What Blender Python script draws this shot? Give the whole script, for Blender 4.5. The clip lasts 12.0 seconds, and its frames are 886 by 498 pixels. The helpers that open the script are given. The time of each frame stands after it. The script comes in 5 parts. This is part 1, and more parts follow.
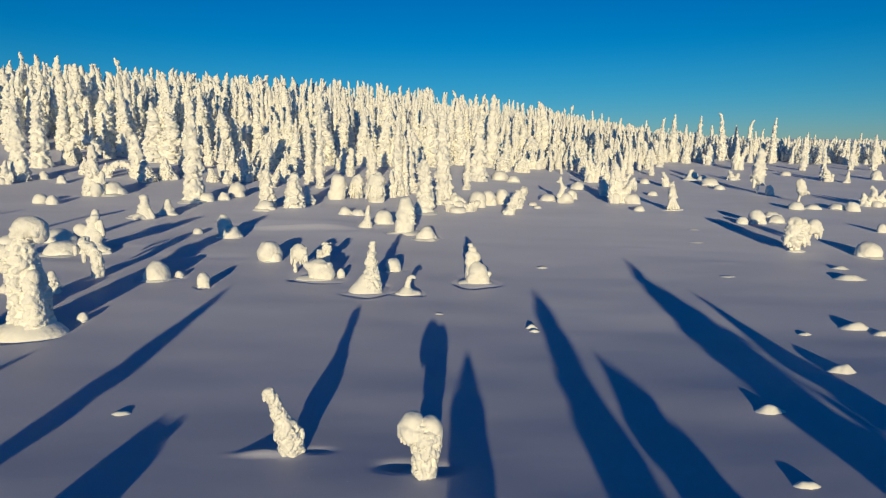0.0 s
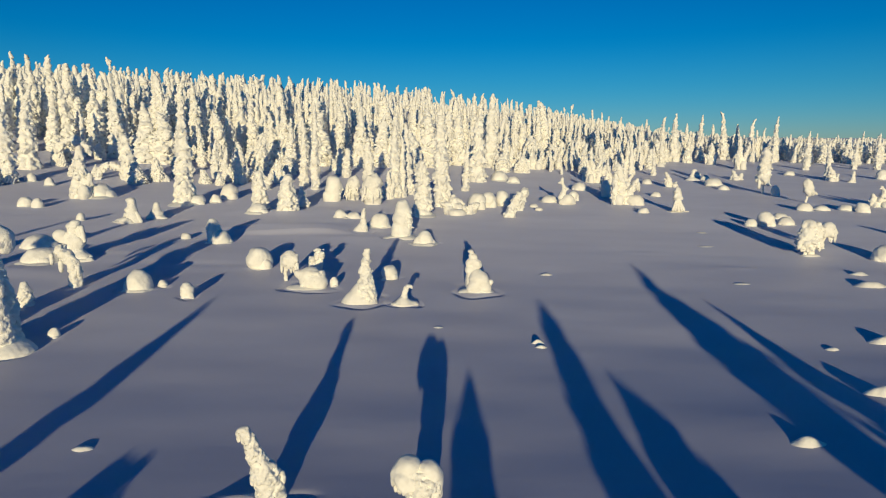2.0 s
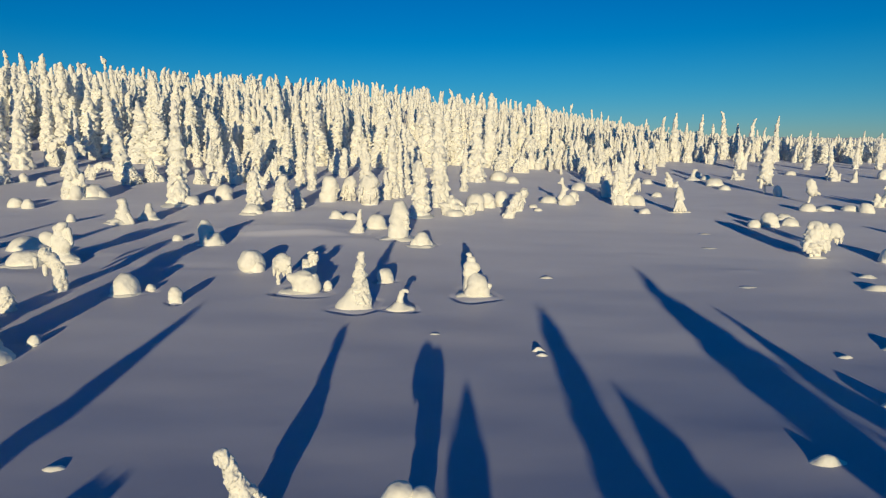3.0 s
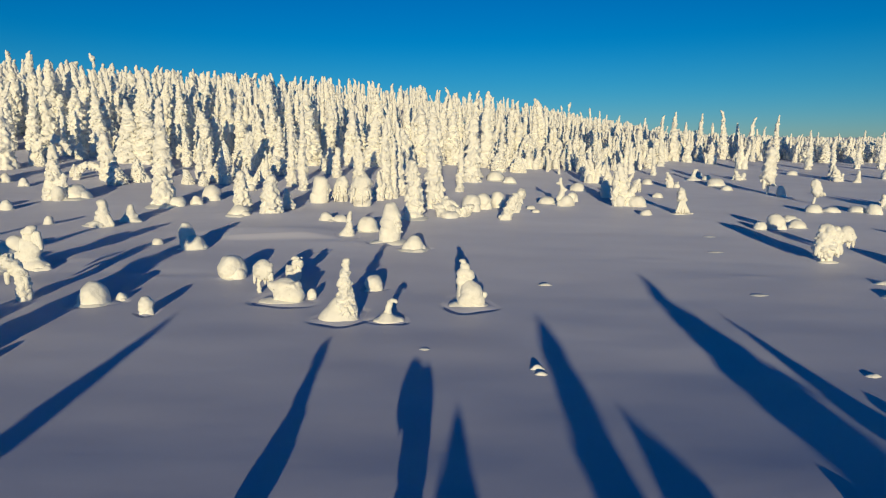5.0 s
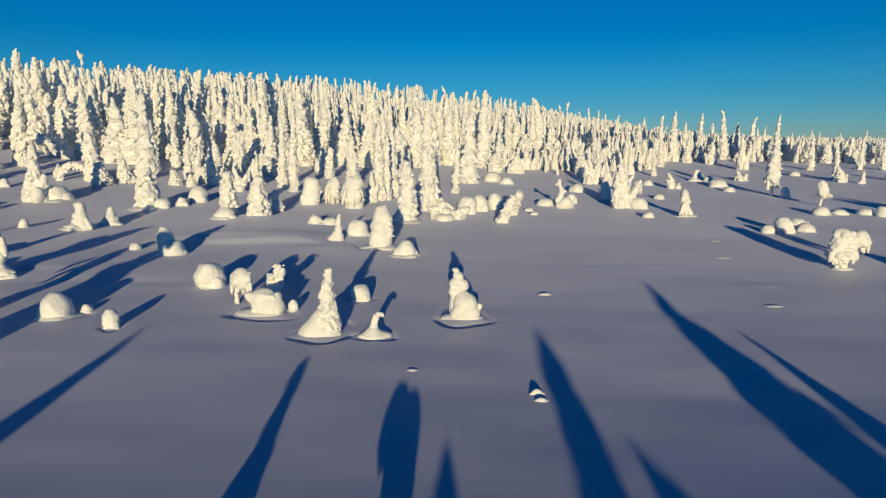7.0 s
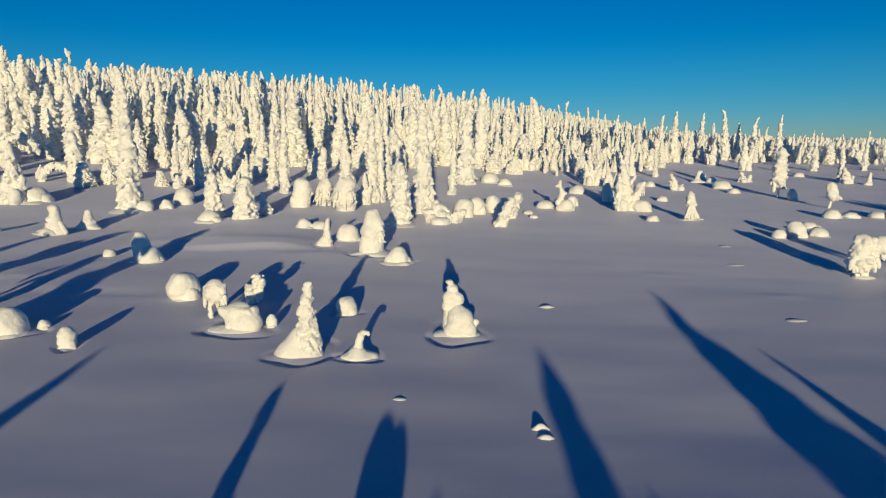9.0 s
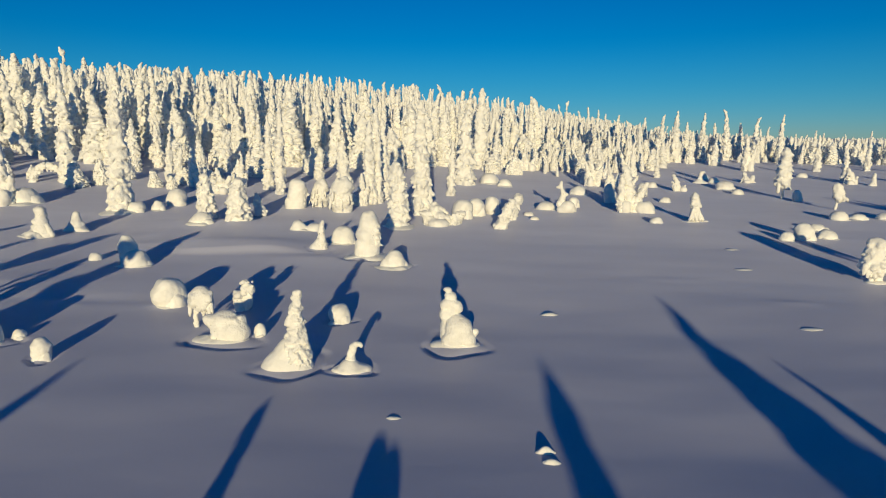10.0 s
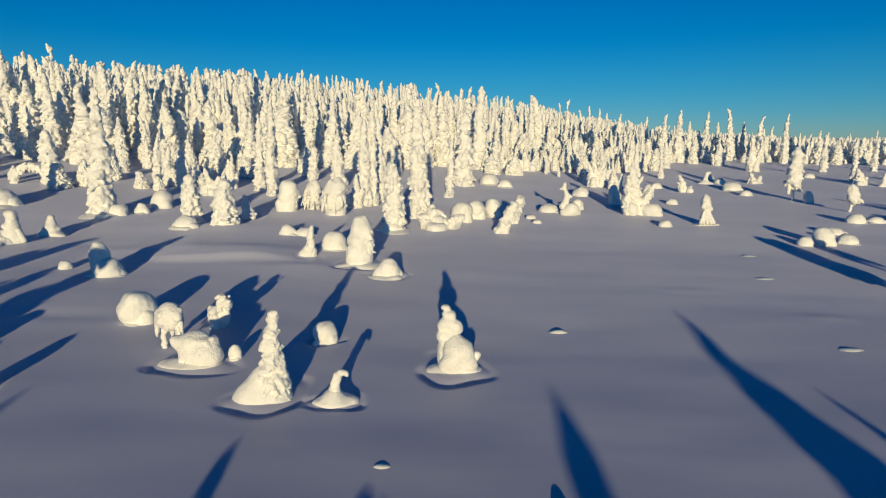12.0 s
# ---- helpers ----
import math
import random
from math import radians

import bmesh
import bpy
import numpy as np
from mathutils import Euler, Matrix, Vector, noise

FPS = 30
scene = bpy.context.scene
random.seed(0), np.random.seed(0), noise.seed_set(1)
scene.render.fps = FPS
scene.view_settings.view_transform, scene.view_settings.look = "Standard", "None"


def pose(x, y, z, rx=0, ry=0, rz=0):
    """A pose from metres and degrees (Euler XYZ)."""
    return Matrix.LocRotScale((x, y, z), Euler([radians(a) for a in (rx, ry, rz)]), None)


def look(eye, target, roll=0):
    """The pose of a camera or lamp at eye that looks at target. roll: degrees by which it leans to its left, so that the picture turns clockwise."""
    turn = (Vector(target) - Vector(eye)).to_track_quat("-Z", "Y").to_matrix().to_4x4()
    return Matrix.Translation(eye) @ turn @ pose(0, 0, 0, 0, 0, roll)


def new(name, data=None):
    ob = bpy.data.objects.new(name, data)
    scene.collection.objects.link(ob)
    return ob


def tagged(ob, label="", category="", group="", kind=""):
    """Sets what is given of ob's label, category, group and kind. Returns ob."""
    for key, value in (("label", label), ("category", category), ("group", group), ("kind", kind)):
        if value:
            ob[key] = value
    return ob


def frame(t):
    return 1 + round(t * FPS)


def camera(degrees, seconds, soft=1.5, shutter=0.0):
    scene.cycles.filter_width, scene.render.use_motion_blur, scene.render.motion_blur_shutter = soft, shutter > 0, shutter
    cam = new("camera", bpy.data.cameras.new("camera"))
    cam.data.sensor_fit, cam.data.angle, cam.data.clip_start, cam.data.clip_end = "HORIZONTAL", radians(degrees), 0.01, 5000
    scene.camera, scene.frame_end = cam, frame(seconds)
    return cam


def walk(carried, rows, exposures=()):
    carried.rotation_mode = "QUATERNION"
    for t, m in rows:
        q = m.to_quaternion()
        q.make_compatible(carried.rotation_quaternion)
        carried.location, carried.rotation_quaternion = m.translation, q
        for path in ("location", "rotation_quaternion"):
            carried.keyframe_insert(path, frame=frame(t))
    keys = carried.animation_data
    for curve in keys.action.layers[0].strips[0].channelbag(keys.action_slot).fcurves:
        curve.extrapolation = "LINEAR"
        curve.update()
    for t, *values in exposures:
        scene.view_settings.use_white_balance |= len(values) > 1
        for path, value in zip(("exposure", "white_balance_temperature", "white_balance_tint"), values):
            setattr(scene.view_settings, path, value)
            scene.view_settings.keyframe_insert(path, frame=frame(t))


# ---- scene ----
cam = camera(70.0, 12.0, soft=1.1)
PATH = [
    (0.0, look((-0.001, -0.009, 6.720), (-0.043, 3.940, 6.082), 0.12)),
    (1.0, look((-0.066, 0.862, 6.777), (-0.103, 4.811, 6.138), 0.03)),
    (2.0, look((-0.048, 1.780, 6.783), (-0.079, 5.729, 6.143), -0.02)),
    (3.0, look((0.024, 2.718, 6.768), (0.000, 6.666, 6.127), -0.04)),
    (4.0, look((0.128, 3.668, 6.751), (0.113, 7.616, 6.108), -0.04)),
    (5.0, look((0.248, 4.634, 6.739), (0.241, 8.582, 6.095), -0.02)),
    (6.0, look((0.370, 5.629, 6.734), (0.371, 9.577, 6.089), 0.00)),
    (7.0, look((0.485, 6.669, 6.733), (0.493, 10.616, 6.089), 0.03)),
    (8.0, look((0.586, 7.766, 6.732), (0.601, 11.714, 6.089), 0.06)),
    (9.0, look((0.669, 8.926, 6.727), (0.691, 12.874, 6.084), 0.08)),
    (10.0, look((0.730, 10.141, 6.717), (0.757, 14.089, 6.075), 0.10)),
    (11.0, look((0.766, 11.383, 6.709), (0.798, 15.331, 6.067), 0.11)),
    (12.0, look((0.773, 12.603, 6.717), (0.810, 16.550, 6.073), 0.11)),
]
walk(cam, PATH)

# ---- light: a low winter sun behind the drone, clear sky ----
SUN_UP, SUN_TURN = 6.6, 0.5
world = bpy.data.worlds.new("sky")
scene.world = world
world.use_nodes = True
wn, wl = world.node_tree.nodes, world.node_tree.links
sky = wn.new("ShaderNodeTexSky")
sky.sky_type, sky.sun_disc = "NISHITA", False
sky.sun_elevation, sky.sun_rotation = radians(SUN_UP), radians(180 + SUN_TURN)
sky.altitude, sky.air_density, sky.dust_density, sky.ozone_density = 400, 0.9, 0.0, 5.0
deepen = wn.new("ShaderNodeHueSaturation")
deepen.inputs["Saturation"].default_value = 1.15
wl.new(sky.outputs["Color"], deepen.inputs["Color"])
# the sky deepens from the horizon to the zenith
up = wn.new("ShaderNodeSeparateXYZ")
wl.new(wn.new("ShaderNodeTexCoord").outputs["Generated"], up.inputs["Vector"])
depth = wn.new("ShaderNodeValToRGB")
depth.color_ramp.interpolation = "EASE"
for at, colour in ((0.1, (0.62, 0.86, 0.8)), (0.22, (0.05, 0.76, 0.8)), (0.36, (0.0, 0.84, 0.8)), (0.6, (0.0, 0.74, 0.74))):
    depth.color_ramp.elements.new(at).color = (*colour, 1)
depth.color_ramp.elements[0].color, depth.color_ramp.elements[-1].color = (0.8, 0.84, 0.88, 1), (0.0, 0.64, 0.66, 1)
wl.new(up.outputs["Z"], depth.inputs["Fac"])
cold = wn.new("ShaderNodeMix")
cold.data_type, cold.blend_type = "RGBA", "MULTIPLY"
cold.inputs["Factor"].default_value = 1.0
wl.new(deepen.outputs["Color"], cold.inputs[6])
wl.new(depth.outputs["Color"], cold.inputs[7])
wl.new(cold.outputs[2], wn["Background"].inputs["Color"])
wn["Background"].inputs["Strength"].default_value = 0.13
lamp = bpy.data.lights.new("sun", "SUN")
lamp.energy, lamp.angle, lamp.color = 3.4, radians(0.65), (1.0, 0.82, 0.465)
sun = new("sun", lamp)
sun.matrix_world = look((0, 0, 60), (60 * math.sin(radians(SUN_TURN)), 60 * math.cos(radians(SUN_TURN)), 60 - 60 * math.tan(radians(SUN_UP))))
scene.view_settings.exposure = 0.0


# ---- materials ----
def material(name, rough, spec=0.3):
    m = bpy.data.materials.new(name)
    m.use_nodes = True
    p = m.node_tree.nodes["Principled BSDF"]
    p.inputs["Roughness"].default_value = rough
    p.inputs["Specular IOR Level"].default_value = spec
    return m, m.node_tree.nodes, m.node_tree.links, p


def noise_node(n, l, vector, scale, detail=4.0, rough=0.55):
    t = n.new("ShaderNodeTexNoise")
    t.inputs["Scale"].default_value, t.inputs["Detail"].default_value, t.inputs["Roughness"].default_value = scale, detail, rough
    l.new(vector, t.inputs["Vector"])
    return t.outputs["Fac"]


def ramp_node(n, l, fac, stops):
    r = n.new("ShaderNodeValToRGB")
    while len(r.color_ramp.elements) < len(stops):
        r.color_ramp.elements.new(0.5)
    for e, (at, colour) in zip(r.color_ramp.elements, stops):
        e.position, e.color = at, (*colour, 1)
    l.new(fac, r.inputs["Fac"])
    return r.outputs["Color"]


def bump_node(n, l, height, distance, strength=1.0, under=None):
    b = n.new("ShaderNodeBump")
    b.inputs["Strength"].default_value, b.inputs["Distance"].default_value = strength, distance
    l.new(height, b.inputs["Height"])
    if under:
        l.new(under, b.inputs["Normal"])
    return b.outputs["Normal"]


def make_field_snow():
    m, n, l, p = material("wind_packed_snow", 0.55, 0.2)
    p.inputs["Diffuse Roughness"].default_value = 0.5
    at = n.new("ShaderNodeTexCoord").outputs["Object"]
    stretch = n.new("ShaderNodeMapping")
    stretch.inputs["Scale"].default_value = (0.5, 1.0, 1.0)
    l.new(at, stretch.inputs["Vector"])
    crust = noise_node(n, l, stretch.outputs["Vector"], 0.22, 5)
    # darker, bluer than real snow: grazing sun's dimness and sky blue put into the colour
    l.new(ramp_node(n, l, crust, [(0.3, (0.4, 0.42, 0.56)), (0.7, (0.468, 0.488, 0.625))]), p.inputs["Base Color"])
    ripples = noise_node(n, l, stretch.outputs["Vector"], 0.8, 5, 0.45)
    grain = noise_node(n, l, at, 38.0, 3)
    soft = bump_node(n, l, ripples, 0.017)
    l.new(bump_node(n, l, grain, 0.002, 0.6, soft), p.inputs["Normal"])
    return m


def make_rime(name, scale, depth):
    """Hard rime and wind-blown snow caked on the trees."""
    m, n, l, p = material(name, 0.6, 0.25)
    at = n.new("ShaderNodeNewGeometry").outputs["Position"]
    wide = noise_node(n, l, at, scale * 0.35, 4)
    l.new(ramp_node(n, l, wide, [(0.3, (0.85, 0.84, 0.80)), (0.7, (0.95, 0.94, 0.895))]), p.inputs["Base Color"])
    v = n.new("ShaderNodeTexVoronoi")
    v.inputs["Scale"].default_value = scale
    l.new(at, v.inputs["Vector"])
    clumps = bump_node(n, l, v.outputs["Distance"], -depth, 0.8)
    fine = noise_node(n, l, at, scale * 3.2, 5, 0.6)
    l.new(bump_node(n, l, fine, depth * 0.6, 0.8, clumps), p.inputs["Normal"])
    return m


def make_wood(name, dark, light):
    m, n, l, p = material(name, 0.85, 0.15)
    at = n.new("ShaderNodeTexCoord").outputs["Object"]
    g = noise_node(n, l, at, 9.0, 5)
    l.new(ramp_node(n, l, g, [(0.3, dark), (0.7, light)]), p.inputs["Base Color"])
    l.new(bump_node(n, l, g, 0.02), p.inputs["Normal"])
    return m


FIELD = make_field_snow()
RIME = make_rime("rime_snow", 14.0, 0.022)
SMOOTH = make_rime("smooth_snow_cap", 6.0, 0.016)
FAR_RIME = make_rime("rime_snow_of_tall_trees", 9.0, 0.032)
NEEDLE = make_wood("dark_spruce_needles", (0.018, 0.022, 0.014), (0.06, 0.05, 0.035))


# ---- the fell side ----
def soft_step(a, at, width):
    """A slope that sets in gently at a place: nought before it, one for one after."""
    return width * np.logaddexp(0, (a - at) / width)


def lie(x, y):
    """Height of the bare fell side, before drifts: a flat shelf, a rise, the wooded hill, the ridge falling away and an
    unseen fell added behind to hold back the low sun.
    """
    a = np.clip(0.940 * y - 0.342 * x, -200, 5000)
    b = 0.848 * y - 0.530 * x
    rise = -0.012 * np.clip(a, -200, 60) + 0.02 * soft_step(a, 15, 2) + 0.014 * soft_step(-np.maximum(a, -40), -16, 2) + 0.043 * soft_step(a, 25, 3) + 0.01 * soft_step(a, 60, 1) - 0.023 * soft_step(a, 42, 6) - 0.046 * soft_step(a, 125, 12) + 0.018 * soft_step(a, 700, 60)
    hill = soft_step(b, 58, 5)
    hill = 0.00088 * hill ** 2 / (1 + (hill / 210) ** 4)
    swell = 0.06 * np.exp(-((x - 16) / 9) ** 2 - ((y - 18) / 10) ** 2)
    # unseen fell, added so its crest cuts low sun and sky glow nearby
    back = 18.9 * np.exp(-((y + 215 + 0.1 * x) / 50) ** 2)
    return -0.064 + rise + back + swell + hill / (1 + np.exp(np.clip((x - 58) / 14, -40, 40)))

MOATS = [
    (-3.80, 28.80, 1.05, 0.19),
    (-1.90, 28.55, 0.62, 0.15),
    (1.30, 31.00, 1.15, 0.17),
    (-14.44, 30.43, 0.85, 0.13),
    (-11.63, 29.17, 0.45, 0.12),
    (-6.75, 31.25, 1.15, 0.15),
    (-3.01, 33.51, 0.52, 0.14),
    (-15.50, 22.50, 1.35, 0.14),
    (-3.19, 44.80, 1.25, 0.16),
    (-1.60, 42.25, 0.85, 0.13),
    (-6.25, 46.50, 0.75, 0.12),
    (26.46, 39.68, 0.94, 0.11),
]


# low drifts (height above nought) and scooped hollows (below): place, half length across, half length along, height
SCOOPS = [
    (-4.2, 13.4, 0.5, 0.09, 0.12), (-3.06, 13.6, 0.3, 0.12, -0.07), (-1.1, 12.82, 0.34, 0.2, -0.16), (-0.06, 12.68, 0.32, 0.22, -0.15),
    (-10.5, 47.5, 4.5, 1.6, 0.15), (-6.0, 44.2, 2.2, 0.9, 0.07), (-16.5, 55.5, 5.0, 1.8, 0.15),
    (12.0, 40.5, 1.2, 0.5, 0.025), (16.0, 36.5, 0.9, 0.45, 0.03), (-22.0, 33.2, 3.0, 1.2, 0.15), (8.0, 66.0, 6.0, 2.0, 0.12), (-14.6, 35.7, 3.6, 0.7, -0.07),
]


# ledges that the wind has cut: place, half length, height of the face towards the sun
LEDGES = [(-10.8, 45.8, 3.6, 0.28), (-15.5, 47.6, 2.5, 0.1), (-5.2, 47.2, 1.6, 0.07), (-20.5, 38.0, 2.4, 0.09)]


def waves(x, y, seed, n, short, long, flat=0.4):
    """A smooth uneven surface: a sum of long crossing swells, about -1 to 1."""
    rng = np.random.RandomState(seed)
    out = 0 * x
    for _ in range(n):
        k = 2 * np.pi / rng.uniform(short, long)
        a = rng.uniform(-1.2, 1.2) + np.pi / 2
        out = out + np.sin(k * (flat * np.cos(a) * x + np.sin(a) * y) + rng.uniform(0, 7))
    return out / n ** 0.5 / 1.2


def ground_height(x, y):
    """The snow surface: the fell side, its wind drifts and the hollows blown round the trees."""
    x, y = np.asarray(x, float), np.asarray(y, float)
    near = np.exp(-np.maximum(np.hypot(x, y - 30) - 60, 0) / 60)
    z = lie(x, y) + near * (0.045 * waves(x, y, 3, 8, 6, 18) + 0.012 * waves(x, y, 5, 6, 2, 5))
    for sx, sy, across, along, high in SCOOPS:
        z = z + high * np.exp(-((x - sx) / across) ** 2 - ((y - sy) / along) ** 2)
    for sx, sy, half, high in LEDGES:
        d = y - sy - 0.25 * np.sin(0.9 * (x - sx)) - 0.04 * (x - sx)
        z = z + high * np.exp(-((x - sx) / half) ** 4) * np.where(d < 0, np.exp(-(d / 0.55) ** 2), np.exp(-(d / 9.0) ** 2))
    for mx, my, r, deep in MOATS:
        a = np.arctan2(y - my, x - mx)
        d = np.hypot(x - mx, y - my) / r * (1 + 0.16 * np.sin(2 * a + mx) + 0.10 * np.sin(3 * a + 2 * my) + 0.05 * np.sin(5 * a + mx + my))
        z = z - deep * (0.6 - 0.4 * np.sin(a)) * (0.72 + 0.28 * np.sin(a + 3 * mx) + 0.2 * np.sin(4 * a + my)) * np.exp(-((d - 1.0) / np.where(d > 1.0, 0.11, 0.24)) ** 2)
    return z


def spread(lo, hi, step, grow, reach):
    """Even steps between lo and hi, and ever longer ones out to the reach."""
    mid = list(np.arange(lo, hi, step))
    up, s = [mid[-1]], step
    while up[-1] < reach:
        s *= grow
        up.append(up[-1] + s)
    down, s = [lo], step
    while down[-1] > -reach:
        s *= grow
        down.append(down[-1] - s)
    return np.array(down[:0:-1] + mid + up[1:])


def grid_mesh(name, verts, rows, cols, wrap=False):
    """A mesh of rows x cols points; wrap joins the last column to the first."""
    i = np.arange(rows * cols).reshape(rows, cols)
    nxt = np.roll(i, -1, 1) if wrap else i[:, 1:]
    cur = i if wrap else i[:, :-1]
    faces = np.stack([cur[:-1], nxt[:-1], nxt[1:], cur[1:]], -1).reshape(-1, 4)
    me = bpy.data.meshes.new(name)
    me.vertices.add(len(verts))
    me.vertices.foreach_set("co", np.ascontiguousarray(verts, dtype=np.float32).ravel())
    me.loops.add(len(faces) * 4)
    me.loops.foreach_set("vertex_index", faces.ravel().astype(np.int32))
    me.polygons.add(len(faces))
    me.polygons.foreach_set("loop_start", np.arange(0, len(faces) * 4, 4, dtype=np.int32))
    me.polygons.foreach_set("use_smooth", np.ones(len(faces), dtype=bool))
    me.update(calc_edges=True)
    return me


def build_ground():
    xs, ys = spread(-18, 18, 0.085, 1.04, 4200), spread(10, 44, 0.085, 1.04, 4200)
    X, Y = np.meshgrid(xs, ys)
    V = np.stack([X, Y, ground_height(X, Y)], -1).reshape(-1, 3)
    me = grid_mesh("ground", V, len(ys), len(xs))
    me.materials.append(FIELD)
    return tagged(new("ground", me), "open fell side under smooth wind-packed snow", "snow field", kind="structure")


build_ground()


# ---- snow-laden trees ----
def thing(name, x, y, label, category, group="", sink=0.0):
    ob = new(name)
    ob.location = (x, y, float(ground_height(x, y)) - sink)
    ob.empty_display_size = 0.2
    return tagged(ob, label, category, group)


def part(name, me, mat, parent, label="", kind=""):
    me.materials.append(mat)
    ob = new(name, me)
    ob.parent = parent
    return tagged(ob, label, kind=kind)


def ripple(P, rng, size):
    """Fine unevenness at the points P, of about that size of grain."""
    out = np.zeros(P.shape[:-1])
    for k in range(5):
        w = rng.normal(size=3) * 2.2 / size * (0.6 + 0.35 * k)
        out += np.sin(P @ w + rng.uniform(0, 7)) * np.sin(P @ np.roll(w, 1) * 0.7 + rng.uniform(0, 7))
    return out / 2.5


def caked(balls, voxel, melt, seed, grain=0.0, coarse=0.0, floor=-0.22):
    """The skin of caked snow round a heap of clumps (rows of centre and half axes) that melt into each other.
    grain and coarse: how far fine and wide unevenness stands out. Returns points and four-sided faces."""
    B = np.array(balls, float)
    B[:, 3:] = np.maximum(B[:, 3:], 0.75 * voxel)
    pad = 3 * voxel + 2 * melt + 2 * (grain + coarse)
    lo = (B[:, :3] - B[:, 3:]).min(0) - pad
    hi = (B[:, :3] + B[:, 3:]).max(0) + pad
    lo[2] = max(lo[2], floor)
    n = np.ceil((hi - lo) / voxel).astype(int) + 2
    axes = [lo[k] + voxel * np.arange(n[k]) for k in range(3)]
    heap = np.zeros(n)
    reach = 4 * melt + 2 * voxel
    for row in B:
        c, r = row[:3], row[3:]
        cut = [slice(max(0, int((c[k] - r[k] - reach - lo[k]) / voxel)), max(0, min(n[k], int((c[k] + r[k] + reach - lo[k]) / voxel) + 2))) for k in range(3)]
        p = [axes[k][cut[k]] - c[k] for k in range(3)]
        q, g = [(p[k] / r[k]) ** 2 for k in range(3)], [(p[k] / r[k] ** 2) ** 2 for k in range(3)]
        d = np.sqrt(q[0][:, None, None] + q[1][None, :, None] + q[2][None, None, :])
        g = np.sqrt(g[0][:, None, None] + g[1][None, :, None] + g[2][None, None, :]) + 1e-6
        heap[cut[0], cut[1], cut[2]] += np.exp(np.clip((1 - d) * np.where(d > 0.05, d / g, r.min()) / melt, -30, 40))
    f = -melt * np.log(heap + 1e-9)
    if grain or coarse:
        i = np.argwhere(np.abs(f) < 2.5 * voxel + 2 * (grain + coarse))
        P = lo + voxel * i
        rng = np.random.RandomState(seed)
        bump = grain * (ripple(P, rng, 5 * voxel) + 0.6 * ripple(P, rng, 2.6 * voxel))
        if coarse:
            bump += coarse * ripple(P, rng, 0.3 * float((hi - lo).min()))
        f[i[:, 0], i[:, 1], i[:, 2]] += bump
    inside = f < 0
    m = n - 1
    total, count = np.zeros((*m, 3)), np.zeros(m)
    crossings = []
    for k in range(3):
        u, v = [j for j in range(3) if j != k]
        first, second = [slice(None)] * 3, [slice(None)] * 3
        first[k], second[k] = slice(0, -1), slice(1, None)
        f0, f1 = f[tuple(first)], f[tuple(second)]
        cross = inside[tuple(first)] != inside[tuple(second)]
        t = np.where(cross, f0 / np.where(cross, f0 - f1, 1), 0)
        at = np.stack(np.meshgrid(*[np.arange(z) for z in cross.shape], indexing="ij"), -1).astype(float)
        at[..., k] += t
        at *= cross[..., None]
        for du in (0, 1):
            for dv in (0, 1):
                cut = [slice(None)] * 3
                cut[u], cut[v] = slice(du, du + m[u]), slice(dv, dv + m[v])
                total += at[tuple(cut)]
                count += cross[tuple(cut)]
        crossings.append((k, u, v, cross, inside[tuple(first)]))
    used = count > 0
    number = np.full(m, -1)
    number[used] = np.arange(used.sum())
    verts = lo + voxel * total[used] / count[used][:, None]
    faces = []
    for k, u, v, cross, within in crossings:
        e = np.argwhere(cross)
        e = e[(e[:, u] > 0) & (e[:, u] < m[u]) & (e[:, v] > 0) & (e[:, v] < m[v])]
        ring = []
        for du, dv in ((-1, -1), (0, -1), (0, 0), (-1, 0)):
            c = e.copy()
            c[:, u] += du
            c[:, v] += dv
            ring.append(number[c[:, 0], c[:, 1], c[:, 2]])
        quad = np.stack(ring, -1)
        turn = within[e[:, 0], e[:, 1], e[:, 2]] ^ (k == 1)
        faces.append(np.where(turn[:, None], quad, quad[:, ::-1]))
    return verts, np.concatenate(faces)


def skin(name, verts, faces):
    """A smooth-shaded mesh of four-sided faces."""
    me = bpy.data.meshes.new(name)
    me.vertices.add(len(verts))
    me.vertices.foreach_set("co", np.ascontiguousarray(verts, dtype=np.float32).ravel())
    me.loops.add(len(faces) * 4)
    me.loops.foreach_set("vertex_index", faces.ravel().astype(np.int32))
    me.polygons.add(len(faces))
    me.polygons.foreach_set("loop_start", np.arange(0, len(faces) * 4, 4, dtype=np.int32))
    me.polygons.foreach_set("use_smooth", np.ones(len(faces), dtype=bool))
    me.update(calc_edges=True)
    return me


